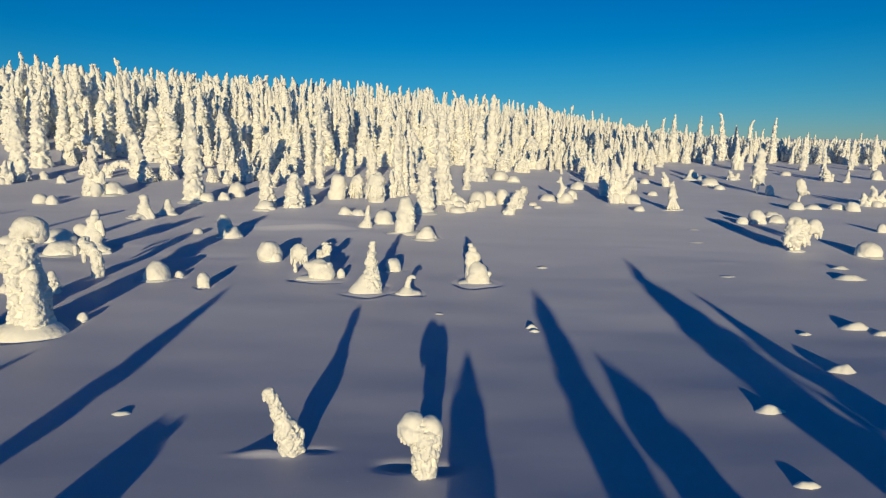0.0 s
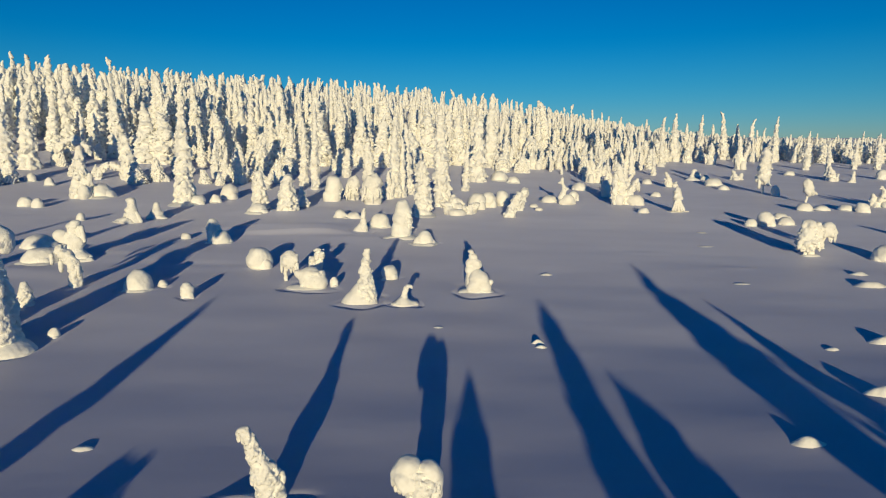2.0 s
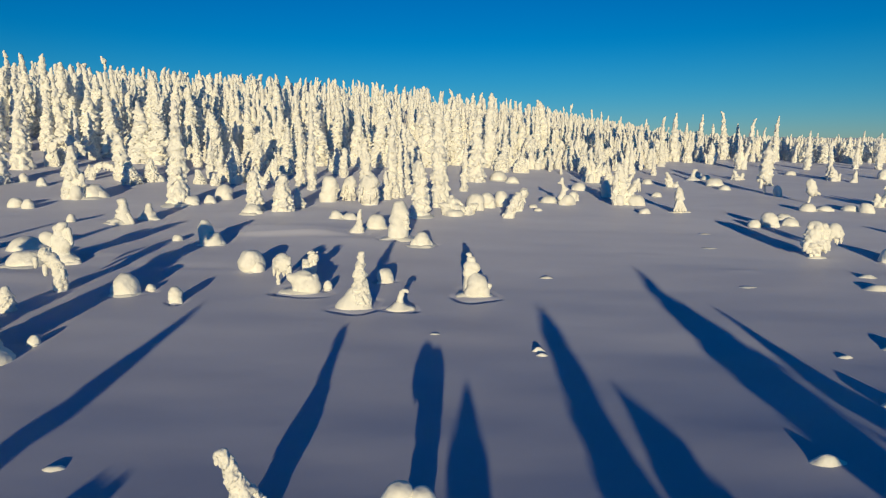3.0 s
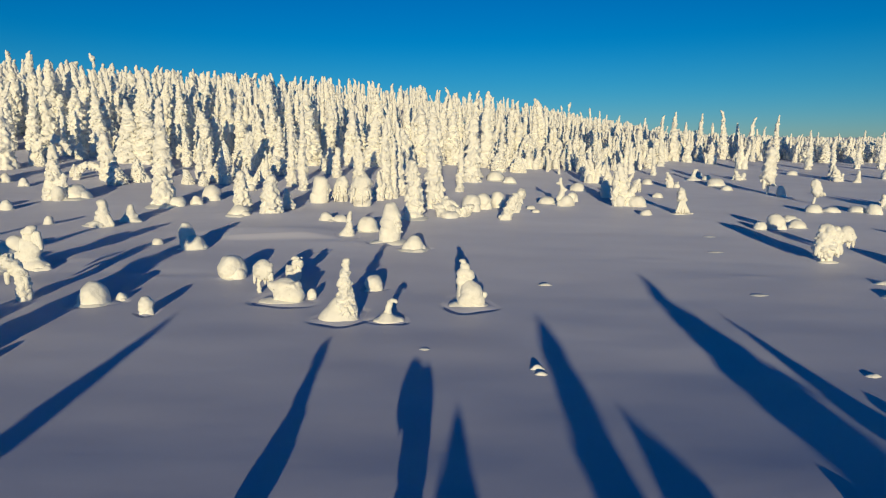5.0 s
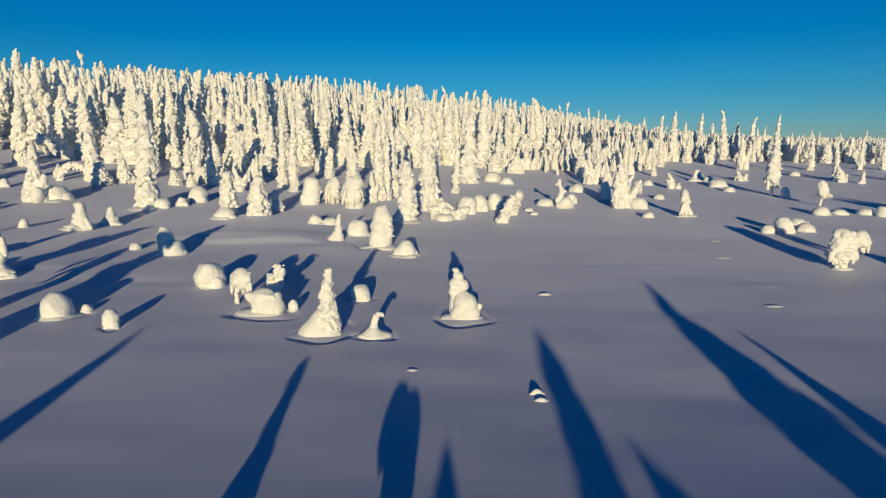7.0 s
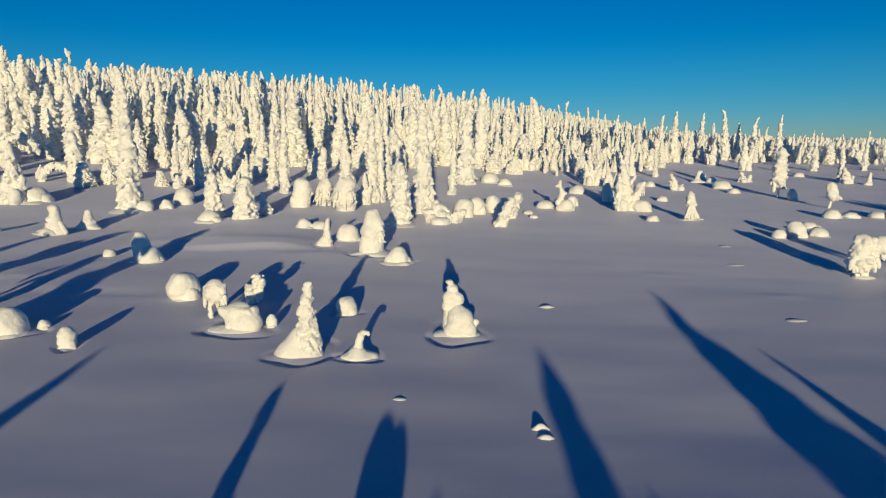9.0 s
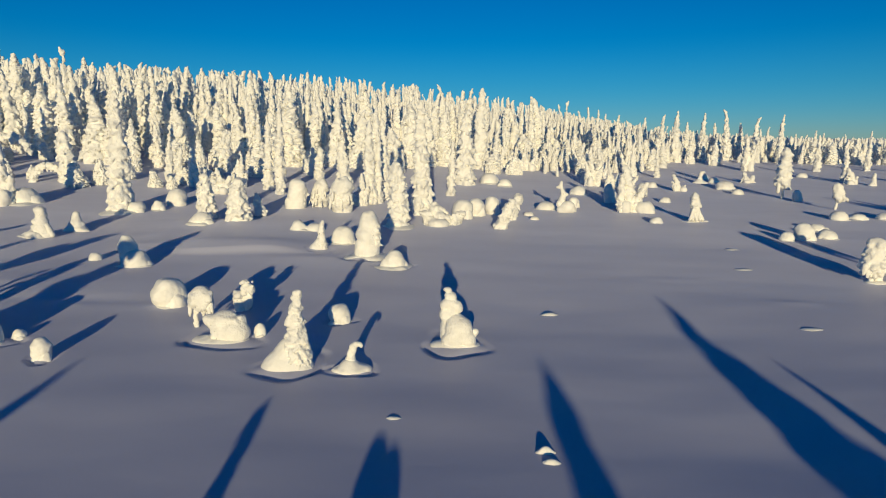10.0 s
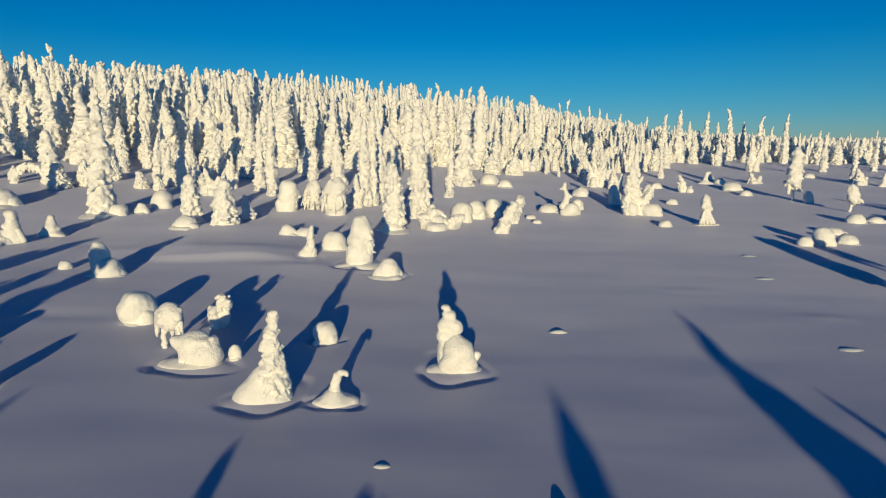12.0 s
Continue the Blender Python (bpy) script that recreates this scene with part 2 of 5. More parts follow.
def clumps_on(axis, radius, lump, dense, rng, smooth=False, droop=0.5, ends=1):
    """Clumps of snow heaped along a stem: a core, and rounded lumps all over it with drooping ends."""
    axis, radius = np.asarray(axis, float), np.asarray(radius, float)
    s = np.r_[0, np.cumsum(np.linalg.norm(np.diff(axis, axis=0), axis=1))]
    full, most = s[-1], radius.max()
    T = np.gradient(axis, axis=0) + 1e-9
    T /= np.linalg.norm(T, axis=1)[:, None]
    N = np.cross((0.0, 1.0, 0.0), T)
    N /= np.linalg.norm(N, axis=1)[:, None] + 1e-9
    U = np.cross(T, N)
    balls = []
    count = int(np.clip(full / (0.3 * most), 8, 60))
    gap = full / count
    for at in np.linspace(0, full, count + 1):
        i = min(int(np.searchsorted(s, at)), len(s) - 1)
        r = radius[i] * (0.97 if smooth else 0.84)
        if smooth and r < 0.06 * most:
            continue
        r = max(r, 0.09 * most)
        high = min(max(min(0.75 * r, 1.3 * gap), 0.62 * gap), max(full - at, 0.25 * r)) if not smooth else max(0.9 * gap, 0.3 * r)
        balls.append((*axis[i], r, r, high))
    area = 2 * np.pi * float(np.mean(radius)) * full
    p = (radius + 0.02 * most) / (radius + 0.02 * most).sum()
    if smooth:
        for _ in range(int(9 + 5 * dense)):
            i, a = rng.choice(len(radius), p=p), rng.uniform(0, 6.3)
            r = max(radius[i], 0.25 * most) * rng.uniform(0.22, 0.55)
            c = axis[i] + (radius[i] - 0.7 * r) * (np.cos(a) * N[i] + np.sin(a) * U[i])
            balls.append((*c, r, r, r * rng.uniform(0.6, 0.95)))
        return balls
    for _ in range(int(min(420, dense * 1.5 * area / lump ** 2))):
        i, a = rng.choice(len(radius), p=p), rng.uniform(0, 6.3)
        r = 0.5 * lump * rng.uniform(0.45, 1.25) * min(1.0, 0.55 + 0.6 * radius[i] / most)
        d = np.cos(a) * N[i] + np.sin(a) * U[i]
        c = axis[i] + max(radius[i] - 0.65 * r, 0.2 * r) * d
        balls.append((*c, r * rng.uniform(0.85, 1.2), r * rng.uniform(0.85, 1.2), r * rng.uniform(0.75, 1.05)))
        if rng.uniform() < droop:
            # a branch end that hangs outwards and down
            way, fall = d + rng.normal(size=3) * 0.25, rng.uniform(0.35, 1.0)
            for j in range(1, ends + 1):
                c = c + 0.62 * r * way - np.array((0, 0, fall * 0.62 * r))
                t = r * (0.85 - 0.14 * j)
                balls.append((*c, t, t, 0.85 * t))
    return balls


def skirt_mesh(r, h, seed, off=(0, 0), steep=2.4, rag=1.0):
    """The drift heaped round a stem, running out into the snow field."""
    rng = np.random.RandomState(seed)
    rows, cols = 22, 56
    q = np.linspace(0, 1, rows)[:, None]
    th = np.linspace(0, 2 * np.pi, cols, endpoint=False)[None, :]
    R = r * (1 + rag * (0.2 * np.sin(2 * th + rng.uniform(0, 7)) + 0.13 * np.sin(3 * th + rng.uniform(0, 7)) + 0.07 * np.sin(5 * th + rng.uniform(0, 7)) + 0.04 * np.sin(8 * th + rng.uniform(0, 7))) * q ** 1.5)
    z = h * (1 - q) ** steep * (1 + 0.1 * np.sin(5 * th + 6 * q)) + 0.05 - 0.02 * np.sin(4 * th + 3 * q) - 0.4 * q ** 8
    V = np.stack([q * R * np.cos(th) + off[0] * (1 - q), q * R * np.sin(th) + off[1] * (1 - q), z + 0 * th], -1)
    return grid_mesh("snow_skirt", V.reshape(-1, 3), rows, cols, wrap=True)


def twig_mesh(verts, normals, count, size, seed):
    """Needle tufts in the gaps that the snow has left."""
    rng = np.random.RandomState(seed)
    points, faces = [], []
    side_on = np.flatnonzero((normals[:, 2] < 0.35) & (verts[:, 2] > 0.05))
    if len(side_on) == 0:
        side_on = np.arange(len(verts))
    for i in rng.choice(side_on, count):
        out = normals[i]
        side = np.cross(out, (0.05, 0, 1.0))
        p = verts[i] - out * size * 0.25
        for k in range(5):
            tip = p + size * (out * rng.uniform(0.3, 0.7) + side * rng.uniform(-0.7, 0.7) + np.array((0, 0, rng.uniform(-0.8, 0.2))))
            w = size * rng.uniform(0.05, 0.12)
            b = len(points)
            points += [p + side * w, p - side * w, p + np.array((0, 0, w)), tip]
            faces += [(b, b + 1, b + 3), (b + 1, b + 2, b + 3), (b + 2, b, b + 3)]
    me = bpy.data.meshes.new("needles")
    me.from_pydata([tuple(v) for v in points], [], faces)
    return me


def normals_of(me):
    out = np.empty(len(me.vertices) * 3, dtype=np.float32)
    me.vertices.foreach_get("normal", out)
    return out.reshape(-1, 3)


def upright(h, n=120, lean=(0, 0), bend=(0, 0), wobble=0.0, seed=0, sink=0.08, hook=0.0):
    """The line of a stem: lean and bend in metres at the top."""
    rng = np.random.RandomState(seed)
    q = np.linspace(0, 1, n)
    a, b = rng.uniform(0, 7, 2)
    x = lean[0] * q + bend[0] * q ** 3 + wobble * (np.sin(5 * q + a) - np.sin(a)) * q + hook * np.clip((q - 0.8) / 0.2, 0, 1) ** 2
    y = lean[1] * q + bend[1] * q ** 3 + wobble * (np.sin(4 * q + b) - np.sin(b)) * q
    return np.stack([x, y, -sink + (h + sink) * q], -1)


def shape(q, knots):
    """Half width up the height, rounded between the knots; its head closes like a dome."""
    a = np.array(knots, float)
    r = np.interp(q, a[:-1, 0], a[:-1, 1])
    for _ in range(4):
        r[1:-1] = (r[:-2] + 2 * r[1:-1] + r[2:]) / 4
    top = a[-2, 0]
    return np.where(q > top, a[-2, 1] * np.sqrt(np.clip(1 - ((q - top) / (1 - top)) ** 2, 0, 1)), r)


def fineness(x, y):
    """How fine the snow's skin is built, by how near the drone passes."""
    d = math.hypot(x, max(y - 11, 0)) + 6
    return max(0.024, min(0.16, 0.00165 * d))


COUNT = [100]


def seeded():
    COUNT[0] += 1
    return COUNT[0]


def crown(parent, h, w, x, y, knots, lump=None, dense=1.0, mat=None, twigs=1.0, name="snow_crown", axis=None, smooth=False, droop=0.5, **bends):
    seed = seeded()
    rng = np.random.RandomState(seed)
    q = np.linspace(0, 1, 120)
    if axis is None:
        axis = upright(h, 120, seed=seed, **bends)
    rad = 0.5 * w * shape(q, knots)
    voxel = min(fineness(x, y), 0.09 * w + 0.01)
    lump = max(lump or 0.24 * w, 3.2 * voxel)
    balls = clumps_on(axis, 0.94 * rad, lump, dense, rng, smooth, droop, 2)
    if smooth:
        verts, faces = caked(balls, voxel, 0.055 * w, seed, 0.2 * voxel, 0.008 * w)
    else:
        verts, faces = caked(balls, voxel, 0.07 * lump, seed, 0.35 * voxel)
    me = skin(name, verts, faces)
    ob = part(name, me, mat or (SMOOTH if smooth else RIME), parent)
    n = 0 if smooth else int(0.35 * twigs * min(90, 5 + 3.14 * w * h * 4))
    if n > 0:
        part("needles", twig_mesh(verts, normals_of(me), n, max(0.05, 1.6 * voxel), seed), NEEDLE, ob, "dark needles showing through the snow", "stuff")
    return ob


def heap(parent, name, balls, x, y, melt=0.02, grain=0.006, coarse=0.0, mat=None, twigs=0):
    """Caked snow in a shape of its own: rows of centre across, away, up, and half axes."""
    seed = seeded()
    voxel = fineness(x, y)
    verts, faces = caked(balls, voxel, melt, seed, grain, coarse)
    me = skin(name, verts, faces)
    ob = part(name, me, mat or RIME, parent)
    if twigs:
        part("needles", twig_mesh(verts, normals_of(me), twigs, max(0.05, 1.6 * voxel), seed), NEEDLE, ob, "dark needles showing through the snow", "stuff")
    return ob


def studded(balls, count, size, seed):
    """The same heap with small clumps of rime frozen on to it."""
    rng = np.random.RandomState(seed)
    B = np.array(balls, float)
    p = B[:, 3] * B[:, 5]
    out = list(balls)
    for i in rng.choice(len(B), count, p=p / p.sum()):
        d = rng.normal(size=3)
        d[2] = abs(d[2]) - 0.35
        d /= np.linalg.norm(d)
        r = size * rng.uniform(0.6, 1.3)
        out.append((*(B[i, :3] + d * (B[i, 3:] - 0.35 * r)), r, r, 0.85 * r))
    return out


def stemmed(rows, lump, dense, seed, droop=0.6):
    """Clumps along a stem given by rows of height, place across and width."""
    a = np.array(rows, float)
    z = np.linspace(a[0, 0], a[-1, 0], 120)
    line = np.stack([np.interp(z, a[:, 0], a[:, 1]), 0 * z, z], -1)
    rad = 0.5 * np.interp(z, a[:, 0], a[:, 2])
    return clumps_on(line, rad, lump, dense, np.random.RandomState(seed), False, droop)


def skirt(parent, r, h=0.2, off=(0, 0), steep=2.4, rag=1.0, shift=0.0):
    ob = part("snow_skirt", skirt_mesh(r, h, seeded(), off, steep, rag), SMOOTH, parent, "smooth snow drift heaped at the foot")
    ob.location.x = shift


SPIRE = [(0, 1.0), (0.08, 1.0), (0.22, 0.82), (0.3, 0.86), (0.45, 0.66), (0.55, 0.7), (0.68, 0.48), (0.76, 0.54), (0.85, 0.34), (0.92, 0.36), (0.98, 0.2), (1, 0)]
COLUMN = [(0, 1.0), (0.15, 1.0), (0.5, 0.86), (0.75, 0.68), (0.9, 0.52), (1, 0)]
BULLET = [(0, 0.9), (0.3, 1.0), (0.62, 1.0), (1, 0)]
BALL = [(0, 0.66), (0.1, 0.82), (0.3, 0.98), (0.45, 1.0), (1, 0)]
DOME = [(0, 1.0), (0.08, 1.0), (1, 0)]


def spire(x, y, h, w, skirt_r=0, lean=0.0, tip=0.0):
    t = thing("snowy_spruce", x, y, "tall slender spruce wholly caked in rime and snow", "tree", "snow-laden spruces")
    rnd = random.Random(int(x * 31 + y * 17))
    crown(t, h, w * 0.92, x, y, SPIRE, lump=0.2 * w, mat=FAR_RIME, hook=rnd.uniform(-0.18, 0.18) * w, lean=(lean + rnd.uniform(-0.03, 0.03) * h, 0), bend=(tip + rnd.uniform(-0.02, 0.03) * h, 0), wobble=0.05 * w)
    if skirt_r:
        skirt(t, skirt_r * 0.6, 0.5)


def column(x, y, h, w, skirt_r=0):
    t = thing("snowy_spruce", x, y, "stout blunt-topped young spruce buried in thick snow", "tree", "snow-laden spruces")
    crown(t, h, w * 0.95, x, y, COLUMN, lump=0.2 * w, wobble=0.08 * w, twigs=0.6)
    if skirt_r:
        skirt(t, skirt_r * 0.6, 0.4)


def bullet(x, y, h, w, skirt_r=0):
    t = thing("snowy_spruce", x, y, "round-headed spruce smothered in smooth heavy snow", "tree", "snow-laden spruces")
    crown(t, h, w * 0.84, x, y, [(0, 0.95), (0.2, 1.0), (0.34, 0.9), (0.55, 0.98), (0.7, 0.86), (1, 0)], lump=0.26 * w, smooth=True, twigs=0.2, lean=(0.05 * w, 0), bend=(-0.14 * w, 0), wobble=0.06 * w)
    crown(t, h * 0.8, w * 0.46, x, y, [(0, 0.7), (0.3, 0.8), (0.6, 1.0), (0.75, 0.9), (1, 0)], lump=0.13 * w, dense=0.7, twigs=0.4, name="snow_lobe", axis=upright(h * 0.8, lean=(0.06 * w, 0)) + np.array((0.2 * w, -0.1 * w, 0)))
    crown(t, h * 0.4, w * 0.5, x, y, BULLET, lump=0.2 * w, smooth=True, twigs=0.1, name="snow_lobe", axis=upright(h * 0.4) + np.array((-0.2 * w, -0.14 * w, 0)))
    if skirt_r:
        skirt(t, skirt_r * 0.55, 0.2)


def cone(x, y, h, w, skirt_r=0):
    t = thing("snowy_spruce", x, y, "small knobbly spruce rising from a cone of snow", "tree", "small snow figures")
    k, seed = h / 2.34, seeded()
    rows = [(-0.1, 0.24, 1.0), (0.35, 0.25, 0.92), (0.7, 0.27, 0.74), (1.0, 0.26, 0.62), (1.18, 0.24, 0.5), (1.4, 0.27, 0.56), (1.62, 0.28, 0.42), (1.78, 0.3, 0.46), (1.95, 0.31, 0.32), (2.1, 0.33, 0.36), (2.34, 0.34, 0.2)]
    heap(t, "snow_crown", [tuple(k * v for v in b) for b in stemmed(rows, 0.16, 1.0, seed)], x, y, 0.016 * k, 0.008 * k, twigs=14)
    heap(t, "snow_skirt", [(-0.12 * k, 0, -0.1 * k, 0.72 * k, 0.6 * k, 0.42 * k), (0.0, 0, 0.25 * k, 0.42 * k, 0.4 * k, 0.6 * k), (-0.3 * k, -0.1 * k, 0.1 * k, 0.36 * k, 0.36 * k, 0.3 * k), (0.3 * k, -0.05 * k, -0.1 * k, 0.5 * k, 0.45 * k, 0.3 * k)], x, y, 0.08 * k, 0, 0.015, SMOOTH)


def nub(x, y, h, w, skirt_r=0):
    t = thing("snowy_sapling", x, y, "bent sapling crusted in snow on a small cone", "tree", "small snow figures")
    k, seed = h / 0.87, seeded()
    rows = [(0.1, -0.04, 0.3), (0.4, -0.02, 0.22), (0.6, 0.04, 0.19), (0.74, 0.09, 0.2)]
    balls = stemmed(rows, 0.09, 1.0, seed) + [(0.14, 0, 0.79, 0.09, 0.1, 0.08), (0.24, 0, 0.78, 0.09, 0.09, 0.07), (0.31, 0, 0.72, 0.055, 0.06, 0.07)]
    heap(t, "snow_crown", [tuple(k * v for v in b) for b in balls], x, y, 0.014 * k, 0.006 * k)
    heap(t, "snow_skirt", [(0, 0, -0.04 * k, 0.52 * k, 0.42 * k, 0.14 * k), (-0.06 * k, 0, 0.1 * k, 0.26 * k, 0.26 * k, 0.22 * k), (0.34 * k, 0.05 * k, -0.02 * k, 0.26 * k, 0.2 * k, 0.1 * k), (-0.3 * k, -0.1 * k, -0.04 * k, 0.3 * k, 0.2 * k, 0.1 * k)], x, y, 0.07 * k, 0, 0.01, SMOOTH)


def snowman(x, y, h, w, skirt_r=0):
    t = thing("snowy_spruce", x, y, "small spruce bowed under heaped balls of snow", "tree", "small snow figures")
    k = h / 1.99
    tower = [(-0.3, 0, 1.88, 0.15, 0.14, 0.09), (-0.22, 0, 1.84, 0.08, 0.1, 0.07), (-0.2, 0, 1.68, 0.21, 0.2, 0.13), (-0.1, -0.02, 1.6, 0.13, 0.14, 0.08),
             (-0.22, 0, 1.42, 0.26, 0.26, 0.19), (-0.4, 0, 1.34, 0.15, 0.2, 0.17), (0.0, -0.04, 1.3, 0.22, 0.22, 0.22), (0.1, 0, 1.2, 0.14, 0.16, 0.14),
             (-0.38, 0, 1.0, 0.2, 0.24, 0.21), (-0.2, 0.05, 0.95, 0.28, 0.3, 0.3), (-0.3, 0.05, 0.6, 0.24, 0.3, 0.4), (-0.34, -0.02, 0.3, 0.2, 0.3, 0.3)]
    heap(t, "snow_crown", [tuple(k * v for v in b) for b in tower], x, y, 0.022 * k, 0.008 * k, 0.012 * k)
    heap(t, "snow_ball", [tuple(k * v for v in b) for b in ((0.1, -0.22, 0.55, 0.48, 0.42, 0.45), (0.0, -0.1, 0.75, 0.36, 0.34, 0.32), (0.3, -0.18, 0.3, 0.34, 0.34, 0.3), (-0.1, -0.25, 0.2, 0.4, 0.35, 0.28), (-0.12, -0.42, 0.34, 0.26, 0.2, 0.24), (0.28, -0.42, 0.56, 0.2, 0.16, 0.22), (0.42, -0.3, 0.16, 0.26, 0.24, 0.2))], x, y, 0.03 * k, 0.006 * k, 0.02 * k)
    heap(t, "snow_clump", [tuple(k * v for v in b) for b in ((0.64, -0.2, 0.46, 0.14, 0.14, 0.13), (0.58, -0.18, 0.34, 0.12, 0.12, 0.14))], x, y, 0.03 * k, 0, 0.006 * k, SMOOTH)
    if skirt_r:
        heap(t, "snow_skirt", [tuple(k * v for v in b) for b in ((-0.15, -0.1, -0.06, 0.72, 0.5, 0.16), (-0.5, -0.1, -0.08, 0.34, 0.3, 0.14), (0.35, -0.12, -0.08, 0.5, 0.4, 0.16))], x, y, 0.06 * k, 0, 0.012, SMOOTH)


def pillar(x, y):
    t = thing("snowy_spruce", x, y, "big spruce trunk of snow under an overhanging cap", "tree", "snow-laden spruces")
    rows = [(-0.1, 0.03, 1.9), (0.3, 0.0, 1.72), (0.8, 0.03, 1.6), (1.4, 0.04, 1.56), (2.0, -0.08, 1.42), (2.4, -0.16, 1.36), (2.7, -0.16, 1.3), (3.0, -0.1, 1.14), (3.3, -0.02, 0.92), (3.7, 0.0, 0.8)]
    heap(t, "snow_crown", stemmed([(z, at, 0.86 * wide) for z, at, wide in rows], 0.2, 1.1, seeded(), 0.7), x, y, 0.018, 0.016, twigs=90)
    rng = np.random.RandomState(41)
    cap = [(0.02, 0, 3.88, 0.46, 0.46, 0.4), (0.3, 0, 3.95, 0.44, 0.44, 0.33), (0.58, 0, 3.82, 0.36, 0.38, 0.36), (-0.2, 0, 3.7, 0.24, 0.3, 0.3), (0.72, 0, 3.6, 0.22, 0.26, 0.24), (0.6, -0.05, 3.45, 0.2, 0.2, 0.16)]
    cap += [(rng.uniform(-0.35, 0.9), rng.uniform(-0.35, 0.1), rng.uniform(3.5, 4.05), 0.12, 0.12, 0.09) for _ in range(26)]
    heap(t, "snow_cap", [(0.12 + 0.85 * a, b, c, 0.86 * d, e, f) for a, b, c, d, e, f in cap], x, y, 0.035, 0.014)
    side = stemmed([(0.0, 0.5, 0.72), (0.8, 0.5, 0.66), (1.5, 0.46, 0.5), (2.0, 0.42, 0.36), (2.2, 0.42, 0.2)], 0.2, 1.0, seeded())
    heap(t, "side_crown", [(a, b - 0.5, c, d, e, f) for a, b, c, d, e, f in side], x, y, 0.025, 0.014, twigs=18)
    heap(t, "snow_clump", [(0.5, -0.4, 2.2, 0.22, 0.22, 0.2), (0.56, -0.42, 2.02, 0.17, 0.18, 0.2)], x, y, 0.03, 0.012)
    heap(t, "snow_clump", [(-0.84, -0.2, 2.55, 0.2, 0.24, 0.2), (-0.7, -0.2, 2.4, 0.2, 0.24, 0.2)], x, y, 0.03, 0.012)
    heap(t, "snow_clump", [(-0.6, -0.25, 3.0, 0.22, 0.22, 0.26), (-0.5, -0.2, 2.8, 0.2, 0.2, 0.2)], x, y, 0.03, 0.012)
    heap(t, "snow_skirt", [(0.05, -0.3, -0.12, 1.3, 0.9, 0.28), (0.0, -0.2, 0.05, 1.05, 0.85, 0.4), (0.7, -0.3, -0.1, 0.7, 0.6, 0.26), (-0.9, -0.5, -0.12, 0.8, 0.6, 0.26)], x, y, 0.12, 0, 0.012, SMOOTH)


def lean(x, y, h):
    t = thing("snowy_spruce", x, y, "crooked little spruce leaning over under crusted snow", "tree", "small snow figures")
    rows = [(-0.08, 0.04, 0.5), (0.15, 0.03, 0.52), (0.35, 0.0, 0.48), (0.5, -0.03, 0.54), (0.6, -0.05, 0.46), (0.68, -0.09, 0.34), (0.8, -0.16, 0.27), (0.92, -0.2, 0.3), (1.05, -0.24, 0.23), (1.16, -0.27, 0.25), (1.3, -0.33, 0.19), (1.36, -0.36, 0.16)]
    k = h / 1.41
    rows = [(k * z, 0.9 * at, wide * (1.04 + 0.02 * max(0, z))) for z, at, wide in rows]
    heap(t, "snow_crown", [(a, b - 0.24 * c, c, d, e, f) for a, b, c, d, e, f in stemmed(rows, 0.085, 1.6, seeded(), 0.8)], x, y, 0.014, 0.011, twigs=70)
    tip = [(-0.4, 0, 1.34, 0.09, 0.09, 0.06), (-0.47, 0, 1.28, 0.06, 0.06, 0.08), (-0.48, 0, 1.18, 0.045, 0.05, 0.07), (-0.32, 0, 1.38, 0.09, 0.09, 0.05)]
    heap(t, "snow_cap", [(0.92 * a, b - 0.24 * k * c, k * c, d, e, f) for a, b, c, d, e, f in tip], x, y, 0.012, 0.006, twigs=6)
    for side, low in ((-0.28, 0.36), (-0.24, 0.46), (0.25, 0.3), (0.28, 0.42)):
        branch = [(side, -0.06, low + 0.14, 0.07, 0.08, 0.05), (side * 1.1, -0.07, low + 0.06, 0.055, 0.06, 0.07), (side * 1.13, -0.07, low - 0.03, 0.04, 0.045, 0.06)]
        heap(t, "hanging_branch", branch, x, y, 0.012, 0.007)
    heap(t, "snow_skirt", [(-0.05, -0.02, -0.05, 0.4, 0.26, 0.1), (-0.42, 0.0, -0.05, 0.42, 0.1, 0.09)], x, y, 0.03, 0, 0.008, SMOOTH)


def lean2(x, y, h, w):
    t = thing("snowy_spruce", x, y, "stunted spruce leaning over with a bowed snowy tip", "tree", "small snow figures")
    crown(t, h, w, x, y, [(0, 1.2), (0.2, 1.0), (0.5, 0.8), (0.85, 0.75), (1, 0)], lump=0.2 * w, lean=(0.35 * h, 0), bend=(0.15 * h, 0), twigs=0.9)


